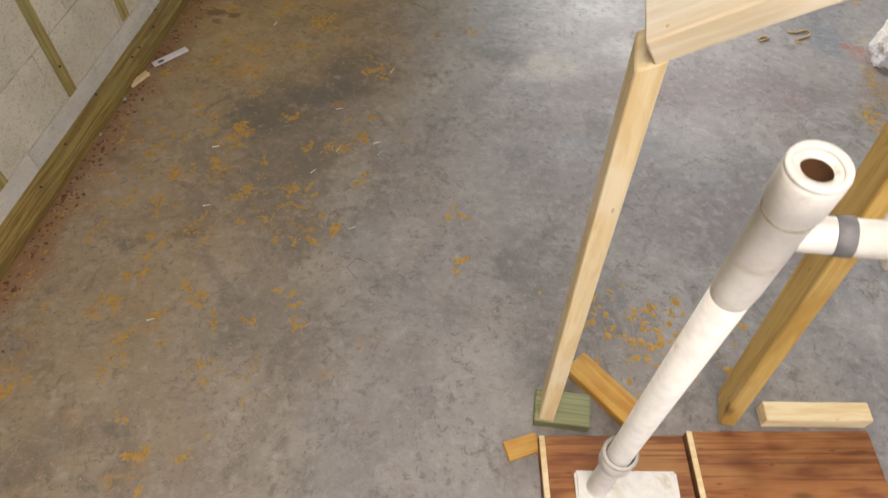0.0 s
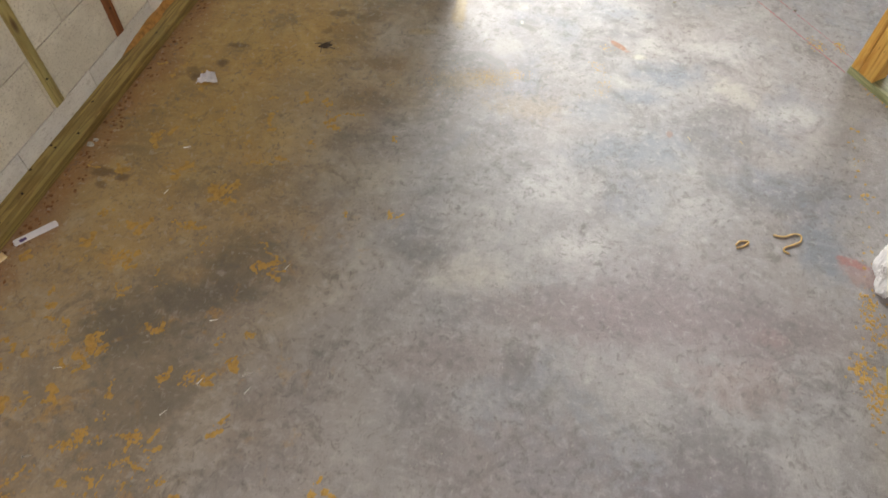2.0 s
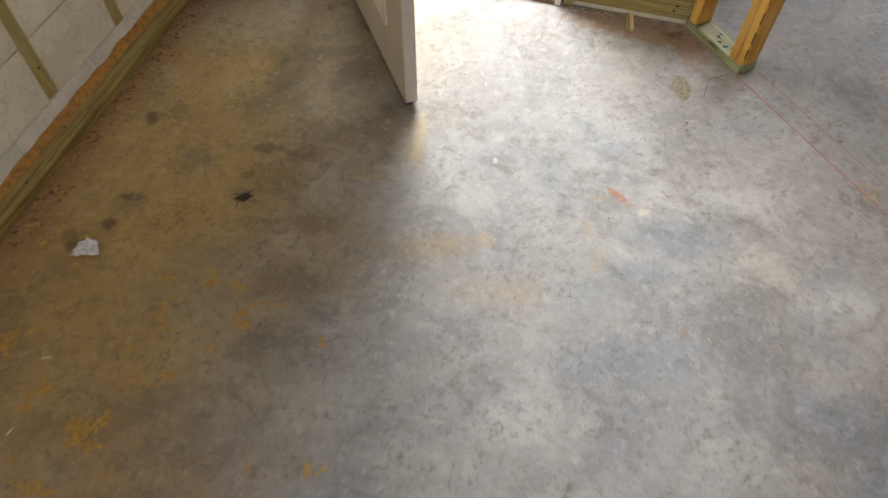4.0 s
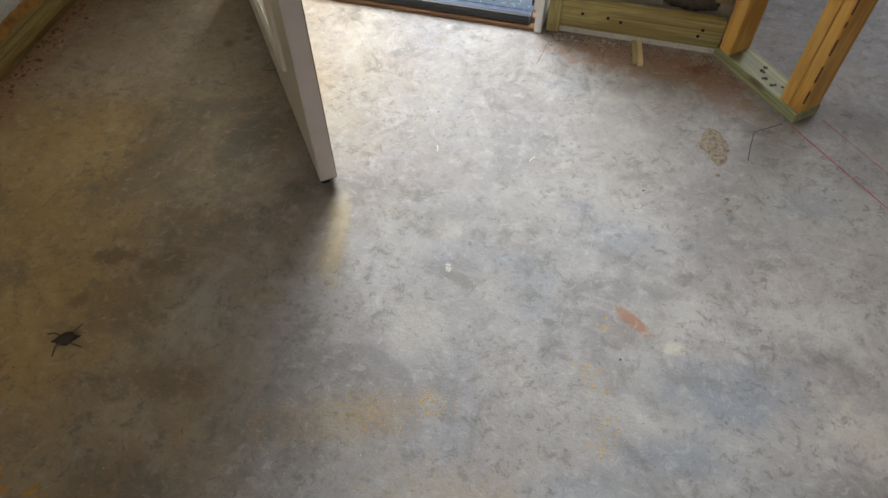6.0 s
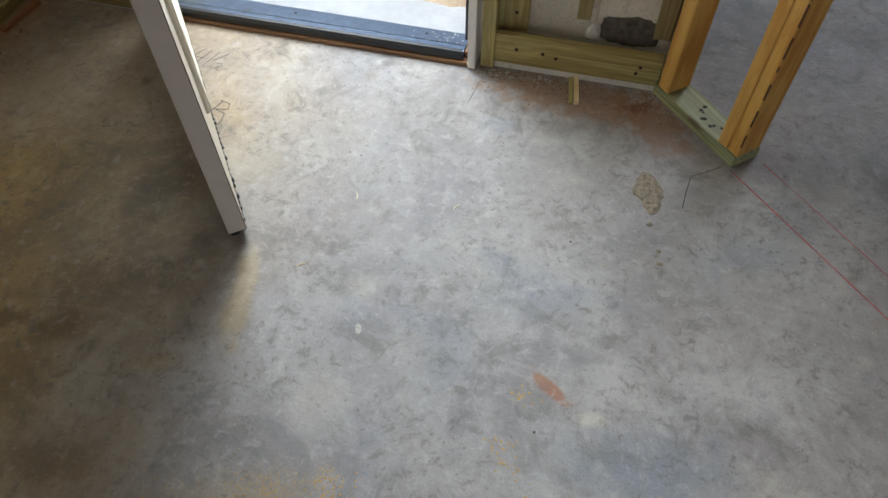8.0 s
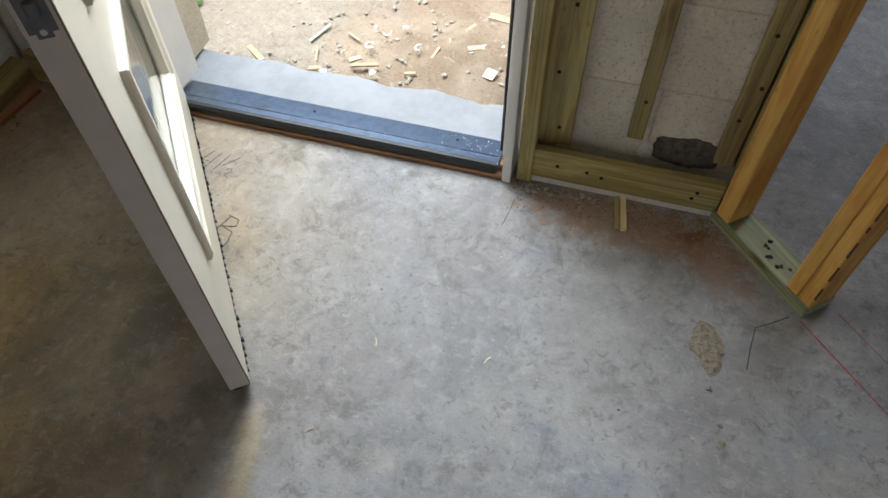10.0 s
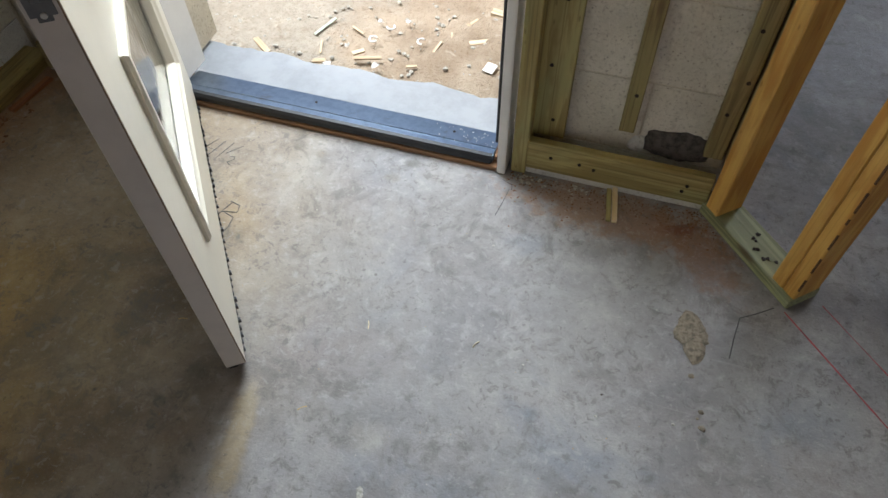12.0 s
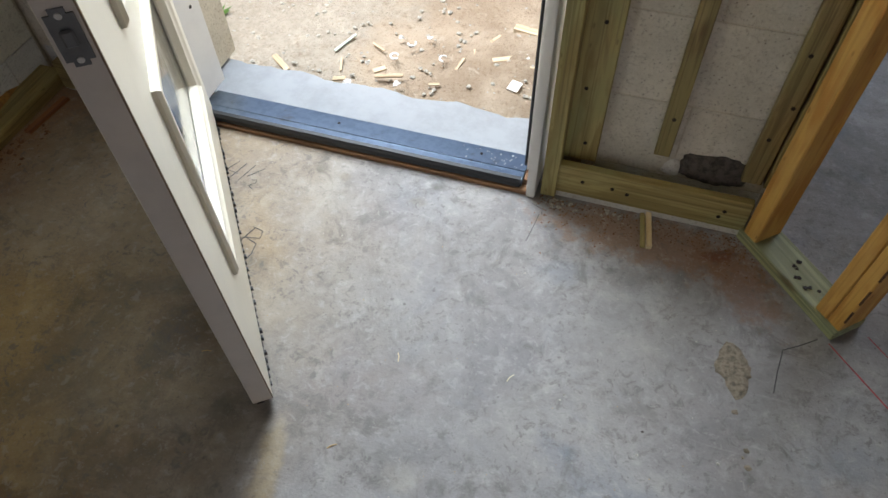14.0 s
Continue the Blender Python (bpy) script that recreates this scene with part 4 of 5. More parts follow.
def stud_at(s, off, lift, seed, label, width=0.030, depth=0.064, length=2.4):
    """A stud of the angled wall: its narrow face looks into the room."""
    ob = holder("stud", AX @ Matrix.Translation((s, off, lift)), label, "stud", "studs of the angled wall")
    part("board", timber(length, width, depth, seed), PINE, ob, m=upright(width / 2, 0.0, 0.0))
    rnd = random.Random(seed)
    for z in (0.61, 1.4):
        part("nail", disc(width / 2 + rnd.uniform(-0.008, 0.008), 0.0004, z + rnd.uniform(-0.03, 0.03), rnd.uniform(0.0025, 0.0037), 0.0016, "Y", 8, 0.3, rnd), SCREW, ob)
    return ob


SOLE = 0.028            # height of the sole plates
plate_a = holder("sole_plate", AX @ Matrix.Translation((-0.268, 0, 0)), "green treated sole plate of the angled stud wall", "timber")
part("board", timber(0.274, 0.074, SOLE, 21), TREATED_GREEN, plate_a, m=pose(0, 0.037, 0))
rnd = random.Random(9)
for i in range(11):
    part("nail", disc(rnd.uniform(0.07, 0.20), rnd.uniform(0.018, 0.064), SOLE + 0.0002, rnd.uniform(0.0028, 0.0046), 0.0016, wobble=0.3, rnd=rnd, sides=8), SCREW, plate_a)
stud_at(-0.258, 0.001, SOLE, 22, "orange pine stud where the angled wall meets the door wall", 0.036, 0.066)
stud_at(-0.0535, 0.004, SOLE, 23, "yellow pine stud doubled beside the doorway", 0.029)
end_stud = stud_at(-0.0242, 0.0052, SOLE, 24, "yellow pine stud with a bark edge at the wall's free end", 0.029)
# a dark line of bark along the free corner
rnd = random.Random(5)
BARK = plain("dark_bark", (0.10, 0.045, 0.02), 0.9, vary=0.25, scale=90, bump=0.6)
z = 0.03
while z < 1.2:
    run = rnd.uniform(0.012, 0.05)
    part("bark", box(0.0262, 0.0296, -0.0006, 0.0022, z, z + run), BARK, end_stud, "dark strip of bark")
    z += run + rnd.uniform(0.006, 0.03)

OFF2 = 0.008
plate_b = holder("sole_plate", AX @ Matrix.Translation((0.711, OFF2, 0)), "green treated sole plate beyond the doorway", "timber")
part("board", timber(1.30, 0.074, SOLE, 25), TREATED_GREEN, plate_b, m=pose(0, 0.037, 0))
for i in range(3):
    stud_at(0.715 + 0.0315 * i, OFF2 + 0.001 * (i % 2), SOLE, 26 + i, "yellow pine stud of the tripled doorway post", 0.031)
for i in range(3):
    stud_at(1.09 + 0.36 * i, OFF2, SOLE, 30 + i, "yellow pine stud of the angled wall", 0.031)

# ---- furring and plate on the block wall beside the walk ----
PLATE_X = -0.976
plate_w = holder("sole_plate", pose(PLATE_X, SOUTH + 0.01, 0, 0, 0, 90), "weathered treated plate lying along the block wall", "timber")
part("board", timber(3.74 - SOUTH, 0.082, 0.036, 41, 0.003, 0.0016), PLATE_BROWN, plate_w)
rnd = random.Random(12)
for i in range(16):
    part("nail", disc(2.9 + rnd.uniform(0.1, 2.6), rnd.uniform(-0.03, 0.025), 0.0364, 0.0042, 0.0015, wobble=0.3, rnd=rnd, sides=8), SCREW, plate_w)
# splintered wane along the back of the plate
wane = bmesh.new()
rows = []
for i in range(76):
    y = 2.27 + i * 0.019
    grow = min(1, i / 12) * min(1, (75 - i) / 8)
    w = grow * (0.030 + 0.012 * noise.noise((y * 9, 0, 0)) + 0.006 * noise.noise((y * 41, 0, 0)))
    hgt = grow * (0.020 + 0.010 * noise.noise((y * 13, 5, 0)))
    rows.append([wane.verts.new((WALL_W + 0.002, y, 0.034)), wane.verts.new((WALL_W + 0.003, y, 0.038 + hgt)),
                 wane.verts.new((WALL_W + 0.004 + w * 0.6, y, 0.039 + hgt * 0.8 + 0.003 * noise.noise((y * 50, 1, 1)))), wane.verts.new((WALL_W + 0.006 + w, y, 0.034))])
for a, c in zip(rows, rows[1:]):
    for k in range(3):
        wane.faces.new((a[k], a[k + 1], c[k + 1], c[k]))
part("torn_edge", wane, FOAM, plate_w, "splintered orange torn edge", m=pose(PLATE_X, SOUTH + 0.01, 0, 0, 0, 90).inverted())

for i in range(-12, 4):
    y = 2.362 + 0.359 * i + (0.010 if i % 2 else 0.0)
    red = i == 0
    strip("furring_strip", WALL_W + 0.017, y, 0.105 + 0.008 * (i % 3 == 1), 2.3, 0.040, 0.0165, RED_STRIP if red else TREATED,
          "red-brown furring strip nailed to the block wall" if red else "yellow-green treated furring strip nailed to the block wall", turn=90, seed=50 + i,
          screws=((0.10, 0.0),), group="furring strips on the block wall")

# ---- half-height stud frame with a drain pipe ----
knee = holder("half_wall_frame", pose(0, 0, 0), "bare pine half-height wall frame with a sloping top plate", "wall frame")


def member(name, a, b, width, depth, seed, material, parent, face):
    """A board from a to b (middle of its face), with its face looking along face."""
    a, b = Vector(a), Vector(b)
    x = (b - a).normalized()
    z = -(Vector(face) - x * x.dot(Vector(face))).normalized()
    y = z.cross(x)
    m = Matrix.Translation(a) @ Matrix((x, y, z)).transposed().to_4x4()
    return part(name, timber((b - a).length, width, depth, seed), material, parent, m=m)


# the top plate climbs with the pitch of a stair
RISE = Vector((0.823, 0.030, 0.541)).normalized()
PITCH = RISE.z / math.hypot(RISE.x, RISE.y)
HEAD_END = Vector((0.4467, 0.663, 1.055))
top_plate = member("top_plate", HEAD_END, HEAD_END + RISE * 1.24, 0.0775, 0.035, 61, LIT_PINE, knee, (0, 0, 1))
for x, y in ((0.025, 0.025), (0.037, -0.019), (0.163, -0.011), (0.20, 0.02)):
    part("nail", disc(x, y, -0.0008, 0.0023, 0.001, sides=8), SHAVING, top_plate)


def raking_stud(foot, head_at, seed, material):
    """A stud under the sloping plate, its head cut to the slope."""
    ob = member("stud", foot, head_at, 0.078, 0.0335, seed, material, knee, (-1, 0, 0))
    reach = max(v.co.x for v in ob.data.vertices)
    for v in ob.data.vertices:
        if v.co.x > reach - 0.0105:
            v.co.x += v.co.z * PITCH
    return ob


raking_stud((0.467, 0.643, 0.033), (0.4467, 0.663, 1.013), 62, PINE_PALE)
raking_stud((0.868, 0.715, 0.033), (0.762, 0.680, 1.217), 63, PINE_YELLOW)
member("sole_plate", (0.455, 0.640, 0.0335), (0.580, 0.648, 0.0335), 0.078, 0.0335, 66, TREATED_GREEN, knee, (0, 0, 1))

pipe = holder("drain_pipe", pose(0.606, 0.476, 0, 3.6, -1.5, 0), "white plastic drain pipe with a tee, standing open", "pipe")
part("pipe", lathe([(0.0225, 0.0106), (0.0225, 1.0137), (0.0212, 1.0137), (0.0212, 0.0106)]), PVC, pipe, smooth=True)
part("tee", lathe([(0.0208, 0.9077), (0.0225, 0.9123), (0.0242, 0.9399), (0.0242, 1.0763), (0.0273, 1.0809), (0.0276, 1.1187), (0.0263, 1.1242),
                   (0.0143, 1.1252), (0.0143, 1.0137)]), PVC, pipe, smooth=True)
# Tan rings put the shaded gaps at the collars into colour.
for z, h, r in ((1.067, 0.003, 0.0249), (0.304, 0.004, 0.0332)):
    part("cement_ring", lathe([(r - 0.0012, z - 0.0005), (r, z), (r, z + h), (r - 0.0012, z + h + 0.0005)]), GAP_LINE, pipe, "tan ring drawn for the gap line at a collar", smooth=True)
part("rim", lathe([(0.0263, 1.1238), (0.0273, 1.1261), (0.0263, 1.1294), (0.0212, 1.1294), (0.0202, 1.1256)]), PVC, pipe, smooth=True)
# the bore is browner and darker than the outer wall
part("bore", lathe([(0.0142, 1.1206), (0.0136, 1.0321), (0.0003, 1.0311)]), PVC_DARK, pipe, "dark brown inside of the pipe", smooth=True)
part("coupling", lathe([(0.0266, 0.2511), (0.0317, 0.2555), (0.0326, 0.3039), (0.0266, 0.3101)]), PVC, pipe, smooth=True)
branch = lathe([(0.0176, 0.0000), (0.0176, 0.0749), (0.0282, 0.0775), (0.0291, 0.1233), (0.0255, 0.1269), (0.0255, 0.3700), (0.0009, 0.3709)])
part("branch", branch, PVC, pipe, m=pose(0.0176, 0.0, 1.036) @ Matrix.Rotation(radians(84), 4, "Y"), smooth=True)
band = lathe([(0.0178, 0.0300), (0.0192, 0.0308), (0.0192, 0.0458), (0.0178, 0.0467)])
part("band", band, PRIMER, pipe, "grey cement band at the branch", m=pose(0.0176, 0.0, 1.036) @ Matrix.Rotation(radians(84), 4, "Y"), smooth=True)
flange = holder("pipe_base", pose(0.671, 0.474, 0.0354, 0, 0, 11), "white plastic base box round the drain pipe", "pipe base")
part("tray", box(-0.11, 0.11, -0.053, 0.048, 0.0, 0.014, 0.005, 2), PVC, flange)


def sheet(x, y, w, d, z, turn, seed):
    ob = holder("plywood_sheet", pose(x, y, z, 0, 0, turn), "red-brown plywood panel with dark grain lying on the floor", "plywood", "plywood on the floor")
    part("board", box(-w / 2, w / 2, -d / 2, d / 2, 0, 0.035, 0.002), PLYWOOD, ob)
    part("bright_edge", box(-w / 2, -w / 2 + 0.0125, -d / 2, d / 2, 0.0352, 0.0386, 0.001), PINE_PALE, ob, "pale batten along the edge")
    return ob


sheet(0.680, 0.357, 0.322, 0.493, 0.0, 12, 1)
sheet(1.051, 0.426, 0.414, 0.529, 0.0, 12, 2)
offcut = holder("timber_offcut", pose(1.072, 0.731, 0.0354, 0, 0, 11), "short pale pine offcut with a knot", "offcut")
part("block", timber(0.238, 0.044, 0.040, 71), PINE_PALE, offcut, m=pose(-0.119, 0, 0))
offcut2 = holder("timber_offcut", pose(0.535, 0.772, 0.0, 0, 0, -37), "orange pine offcut lying behind the frame", "offcut")
part("block", timber(0.203, 0.066, 0.026, 72), PINE, offcut2)
offcut3 = holder("timber_offcut", pose(0.406, 0.524, 0.0, 0, 0, 29), "small splintered orange pine offcut", "offcut")
part("block", timber(0.079, 0.044, 0.011, 73), PINE, offcut3)

# ---- litter on the floor ----
def crumpled(w, d, seed, lift=0.012, n=9):
    bm = bmesh.new()
    grid = [[bm.verts.new(((i / n - 0.5) * w * (1 - 0.35 * (j / n)), (j / n - 0.5) * d * (1 - 0.5 * abs(i / n - 0.5)),
                           0.0015 + lift * abs(noise.noise((i * 0.45 + seed, j * 0.5, seed))) + lift * 0.5 * abs(noise.noise((i * 1.1, j * 1.2, seed))))) for i in range(n + 1)] for j in range(n + 1)]
    for a, c in zip(grid, grid[1:]):
        for i in range(n):
            bm.faces.new((a[i], a[i + 1], c[i + 1], c[i]))
    top = list(bm.faces)
    r = bmesh.ops.extrude_face_region(bm, geom=top)
    bmesh.ops.translate(bm, vec=(0, 0, 0.0012), verts=[v for v in r["geom"] if isinstance(v, bmesh.types.BMVert)])
    return bm


thing("paper_scrap", crumpled(0.072, 0.056, 3, 0.028), PAPER, pose(-0.704, 2.340, 0, 0, 0, 21), "crumpled white paper scrap on the stained floor", "paper")

stick = holder("white_stick", pose(-0.875, 1.615, 0.0, 0, 0, 53), "short white painted stick with a purple mark", "stick")
part("stick", box(-0.062, 0.062, -0.0105, 0.0105, 0.0, 0.009, 0.002, 2), PAPER, stick)
part("mark", box(-0.046, -0.026, -0.0107, 0.0, 0.0085, 0.0094, 0.001), plain("purple_mark", (0.10, 0.06, 0.16), 0.6), stick, "dark purple smudge")
sliver = holder("wood_sliver", pose(-0.925, 1.493, 0.0, 0, 0, 69), "pale wedge-shaped wooden sliver beside the plate", "offcut")
part("wedge", timber(0.075, 0.019, 0.0105, 75, 0.001), PINE_PALE, sliver, m=pose(-0.04, 0, 0))
for x, y, s in ((-0.936, 1.400, 0.0106), (-0.918, 1.964, 0.0123), (-0.913, 1.986, 0.0088), (-0.937, 1.242, 0.0088)):
    thing("pebble", lump(s, s * 0.8, s * 0.7, x * 40, 0.3), GRIT if s < 0.013 else DARK_MORTAR, Matrix.Translation((x, y, s * 0.06)), "small pebble beside the timber plate", "pebble", "pebbles", smooth=True)

# a dried leaf curl, dark, with thin stalks
bug = holder("dried_leaf", pose(-0.386, 2.614, 0.0, 0, 0, 39), "dark curled dried leaf with thin stalks", "leaf")
part("blade", lump(0.022, 0.012, 0.009, 8, 0.5), plain("dry_leaf", (0.05, 0.032, 0.018), 0.8), bug, m=pose(0, 0, 0.001), smooth=True)
for a in (20, 130, 215, 300):
    part("stalk", tube([(0, 0, 0.004), (0.022 * math.cos(radians(a)), 0.022 * math.sin(radians(a)), 0.006), (0.038 * math.cos(radians(a + 10)), 0.038 * math.sin(radians(a + 10)), 0.0016)], 0.0013, 5), DARK_MORTAR, bug)

# bright loose nails beside the block wall
rnd = random.Random(77)
for i in range(14):
    x, y = rnd.uniform(-0.65, 0.03), rnd.uniform(0.55, 2.1)
    nail = holder("loose_nail", pose(x, y, 0.0018, 0, 0, rnd.uniform(20, 80)), "bright steel nail lying on the concrete", "nail", "loose nails")
    part("shank", tube([(0, 0, 0), (0.012, 0, 0), (0.020, 0, -0.0006)], [0.0013, 0.0013, 0.0005], 6), STEEL, nail)
    part("head", tube([(-0.001, 0, 0.0006), (0.0006, 0, 0.0006)], 0.0026, 8), STEEL, nail)

# curled wood shavings
def curl(points, label):
    smooth_pts = []
    for i in range(len(points) - 1):
        p0, p1, p2, p3 = (Vector(points[max(0, min(len(points) - 1, i + k))]) for k in (-1, 0, 1, 2))
        for s in range(6):
            t = s / 6
            smooth_pts.append(0.5 * ((2 * p1) + (p2 - p0) * t + (2 * p0 - 5 * p1 + 4 * p2 - p3) * t * t + (3 * p1 - p0 - 3 * p2 + p3) * t ** 3))
    smooth_pts.append(Vector(points[-1]))
    return thing("wood_shaving", tube(smooth_pts, 0.0026, 6, 0.9), SHAVING, None, label, "wood shaving", "curled wood shavings", smooth=True)


curl([(1.154, 2.202, 0.003), (1.183, 2.204, 0.003), (1.212, 2.223, 0.003), (1.23, 2.221, 0.003), (1.23, 2.201, 0.003), (1.21, 2.183, 0.003), (1.187, 2.166, 0.003), (1.184, 2.153, 0.003), (1.199, 2.147, 0.003)],
     "yellow-brown wood shaving curled like an s")
curl([(1.051, 2.135, 0.003), (1.062, 2.152, 0.003), (1.082, 2.158, 0.003), (1.085, 2.152, 0.003), (1.071, 2.136, 0.003), (1.054, 2.127, 0.003)], "yellow-brown wood shaving curled into a ring")

# crumbling mortar patch and crumbs on the floor
def blot(points, height, seed, n=30):
    """A thin rough crust with an uneven outline, given by the radius at a few angles."""
    bm = bmesh.new()
    c = bm.verts.new((0, 0, height))
    rings = []
    for f, hh in ((0.45, 1.0), (0.8, 0.9), (1.0, 0.05)):
        ring = []
        for i in range(n):
            a = 2 * math.pi * i / n
            k = i / n * len(points)
            r0, r1 = points[int(k) % len(points)], points[(int(k) + 1) % len(points)]
            r = (r0 + (r1 - r0) * (k % 1)) * f * (1 + 0.16 * noise.noise((a * 4, seed, f * 3)))
            ring.append(bm.verts.new((r * math.cos(a), r * math.sin(a), max(0.0006, height * hh * (1 + 0.6 * noise.noise((math.cos(a) * 5 * f, math.sin(a) * 5 * f, seed)))))))
        rings.append(ring)
    for i in range(n):
        bm.faces.new((c, rings[0][i], rings[0][(i + 1) % n]))
        for a, b2 in zip(rings, rings[1:]):
            bm.faces.new((a[i], b2[i], b2[(i + 1) % n], a[(i + 1) % n]))
    return bm


thing("mortar_crust", blot([0.030, 0.034, 0.060, 0.034, 0.036, 0.026, 0.062, 0.030], 0.0045, 2), PATCH, pose(0.745, 3.402, 0, 0, 0, 12),
      "rough grey-tan mortar crust on the floor", "mortar")
for i, (x, y, s) in enumerate(((0.752, 3.318, 0.010), (0.775, 3.252, 0.008), (0.779, 3.222, 0.011), (0.770, 3.238, 0.005), (0.603, 3.234, 0.004), (0.731, 3.215, 0.006),
                               (0.601, 2.826, 0.004), (0.46, 3.262, 0.004), (0.455, 3.25, 0.003), (0.33, 3.50, 0.004), (-0.24, 3.39, 0.003), (0.60, 3.19, 0.004), (1.22, 3.30, 0.010), (1.06, 3.11, 0.006))):
    thing("mortar_crumb", lump(s * 0.7, s * 0.55, s * 0.35, i, 0.4, 1), PATCH if i < 4 or i == 12 else DARK_MORTAR if i in (4, 6) else GRIT, Matrix.Translation((x, y, 0.0004)), "small mortar crumb on the concrete", "crumb", "mortar crumbs")
thing("white_chip", blot([0.005, 0.011, 0.004, 0.012], 0.0010, 7), GRIT, pose(0.253, 2.942, 0, 0, 0, 20), "small white plaster chip on the floor", "chip")
for i, (x, y, a) in enumerate(((0.15, 3.245, -70), (0.10, 3.05, 40), (0.36, 3.265, 60), (1.05, 2.55, -50), (0.89, 2.52, -55), (-0.20, 3.15, 20))):
    thing("straw_splinter", tube([(-0.009, 0, 0.001), (0, 0.0015, 0.002), (0.009, 0, 0.001)], 0.0008, 5), SHAVING if i % 2 else PINE_PALE, pose(x, y, 0, 0, 0, a), "thin wood splinter on the concrete", "splinter", "wood splinters")

# chalk lines of the wall that is still to come, pencil strokes and numbers
def floor_line(name, a, b, width, material, label, z=0.0012):
    a, b = Vector((*a, 0)), Vector((*b, 0))
    side = (b - a).normalized().cross(Vector((0, 0, 1))) * width / 2
    bm = bmesh.new()
    n = max(2, int((b - a).length / 0.02))
    rows2 = []
    for i in range(n + 1):
        p = a.lerp(b, i / n)
        w = 0.75 + 0.5 * noise.noise((p.x * 40, p.y * 40, 0))
        rows2.append((bm.verts.new((*(p + side * w).xy, z)), bm.verts.new((*(p - side * w).xy, z))))
    for q, r in zip(rows2, rows2[1:]):
        bm.faces.new((q[0], r[0], r[1], q[1]))
    return thing(name, bm, material, None, label, "floor marking")


def on_axis(s, off):
    return tuple((AX @ Vector((s, off, 0))).xy)


floor_line("chalk_line", on_axis(0.01, -0.006), on_axis(0.71, 0.002), 0.0036, CHALK, "thin red snapped chalk line on the concrete")
floor_line("chalk_line", on_axis(0.03, 0.070), on_axis(0.71, 0.080), 0.0026, CHALK, "faint red snapped chalk line on the concrete")


def strokes(name, lists, label, r=0.0011):
    ob = holder(name, pose(0, 0, 0), label, "floor marking")
    for pts in lists:
        part("stroke", tube([(x, y, 0.0008) for x, y in pts], r, 4, 0.5), PENCIL, ob)
    return ob


strokes("pencil_line", [[(0.889, 3.512), (0.855, 3.487), (0.828, 3.470)], [(0.828, 3.470), (0.820, 3.42), (0.815, 3.375)]], "dark pencil layout lines beside the sole plate")


def writing(origin, ux, uy, lists):
    o, ux, uy = Vector(origin), Vector(ux), Vector(uy)
    return [[tuple(o + ux * x + uy * y) for x, y in pts] for pts in lists]


strokes("pencil_numbers", writing((-0.395, 3.565), (0.040, -0.008), (0.008, 0.040), [
    [(0.25, 1.3), (0.0, 0.45), (0.75, 0.5)], [(0.72, 1.35), (0.55, 0.0)], [(1.25, 1.45), (1.1, 0.1)], [(1.9, 1.5), (1.35, 0.55)],
    [(1.75, 0.45), (2.0, 0.6), (2.1, 0.4), (1.85, 0.05), (2.2, -0.05)]]), "pencilled number 4 1/2 on the concrete")
strokes("pencil_letters", writing((-0.34, 3.395), (0.052, -0.006), (0.006, 0.052), [
    [(0.3, 1.2), (0.1, 0.1)], [(0.0, 1.15), (0.75, 1.1), (1.0, 0.65), (0.7, 0.2), (0.0, 0.0)], [(1.6, 1.15), (1.35, 0.05)],
    [(1.5, 1.2), (2.0, 1.15), (2.1, 0.8), (1.5, 0.6)], [(1.6, 0.6), (2.1, 0.5), (2.2, 0.0), (2.15, -0.35)]]), "pencilled letters DR on the concrete")
strokes("hair_line_scratch", [[(-0.044, 0.904), (-0.078, 0.932), (-0.060, 0.966), (-0.025, 0.957)], [(0.322, 3.66), (0.318, 3.62), (0.312, 3.58)], [(0.30, 3.685), (0.325, 3.675), (0.328, 3.66)]],
        "thin dark hair-like scratches on the concrete", 0.0008)

# white plastic bag with red print
bag = holder("plastic_bag", pose(1.478, 2.180, 0, 0, 0, 74), "clear plastic bag with red print, lying slumped on the floor", "plastic bag")
bm = bmesh.new()
bmesh.ops.create_icosphere(bm, subdivisions=5, radius=1.0)
for v in bm.verts:
    fold = noise.noise(Vector((v.co.x * 3, v.co.y * 9, v.co.z * 9)))
    f = 1 + 0.25 * noise.noise(v.co * 2.2) + 0.16 * abs(fold) + 0.05 * noise.noise(v.co * 14)
    neck = 1.0 - 0.35 * max(0.0, v.co.x)
    v.co = Vector((v.co.x * 0.112 * f, v.co.y * 0.046 * f * neck, max(0.0, v.co.z * 0.062 * f * neck + 0.030)))
part("film", bm, FILM, bag)
part("filling", lump(0.060, 0.026, 0.036, 4, 0.3, 3), PINE_PALE, bag, "tan filling seen through the film", m=pose(0.03, 0, 0.006), smooth=True)
rnd = random.Random(3)
for i in range(9):
    x = -0.088 + 0.010 * i
    z = 0.020 + 0.005 * (i % 3)
    part("print", tube([(x, -0.044 - 0.004 * (i % 2), z), (x + 0.003, -0.049, z + 0.006), (x + 0.006, -0.050, z - 0.003)], 0.0016, 5, 0.5), RED_INK, bag, "red printed mark")

# side wall plate at the edge of view
plate_e = holder("sole_plate", pose(1.416, -0.20, 0, 0, 0, 88.7), "yellow-green treated plate lying beside the open room", "timber")
part("board", timber(2.05, 0.053, 0.0335, 81), TREATED, plate_e)


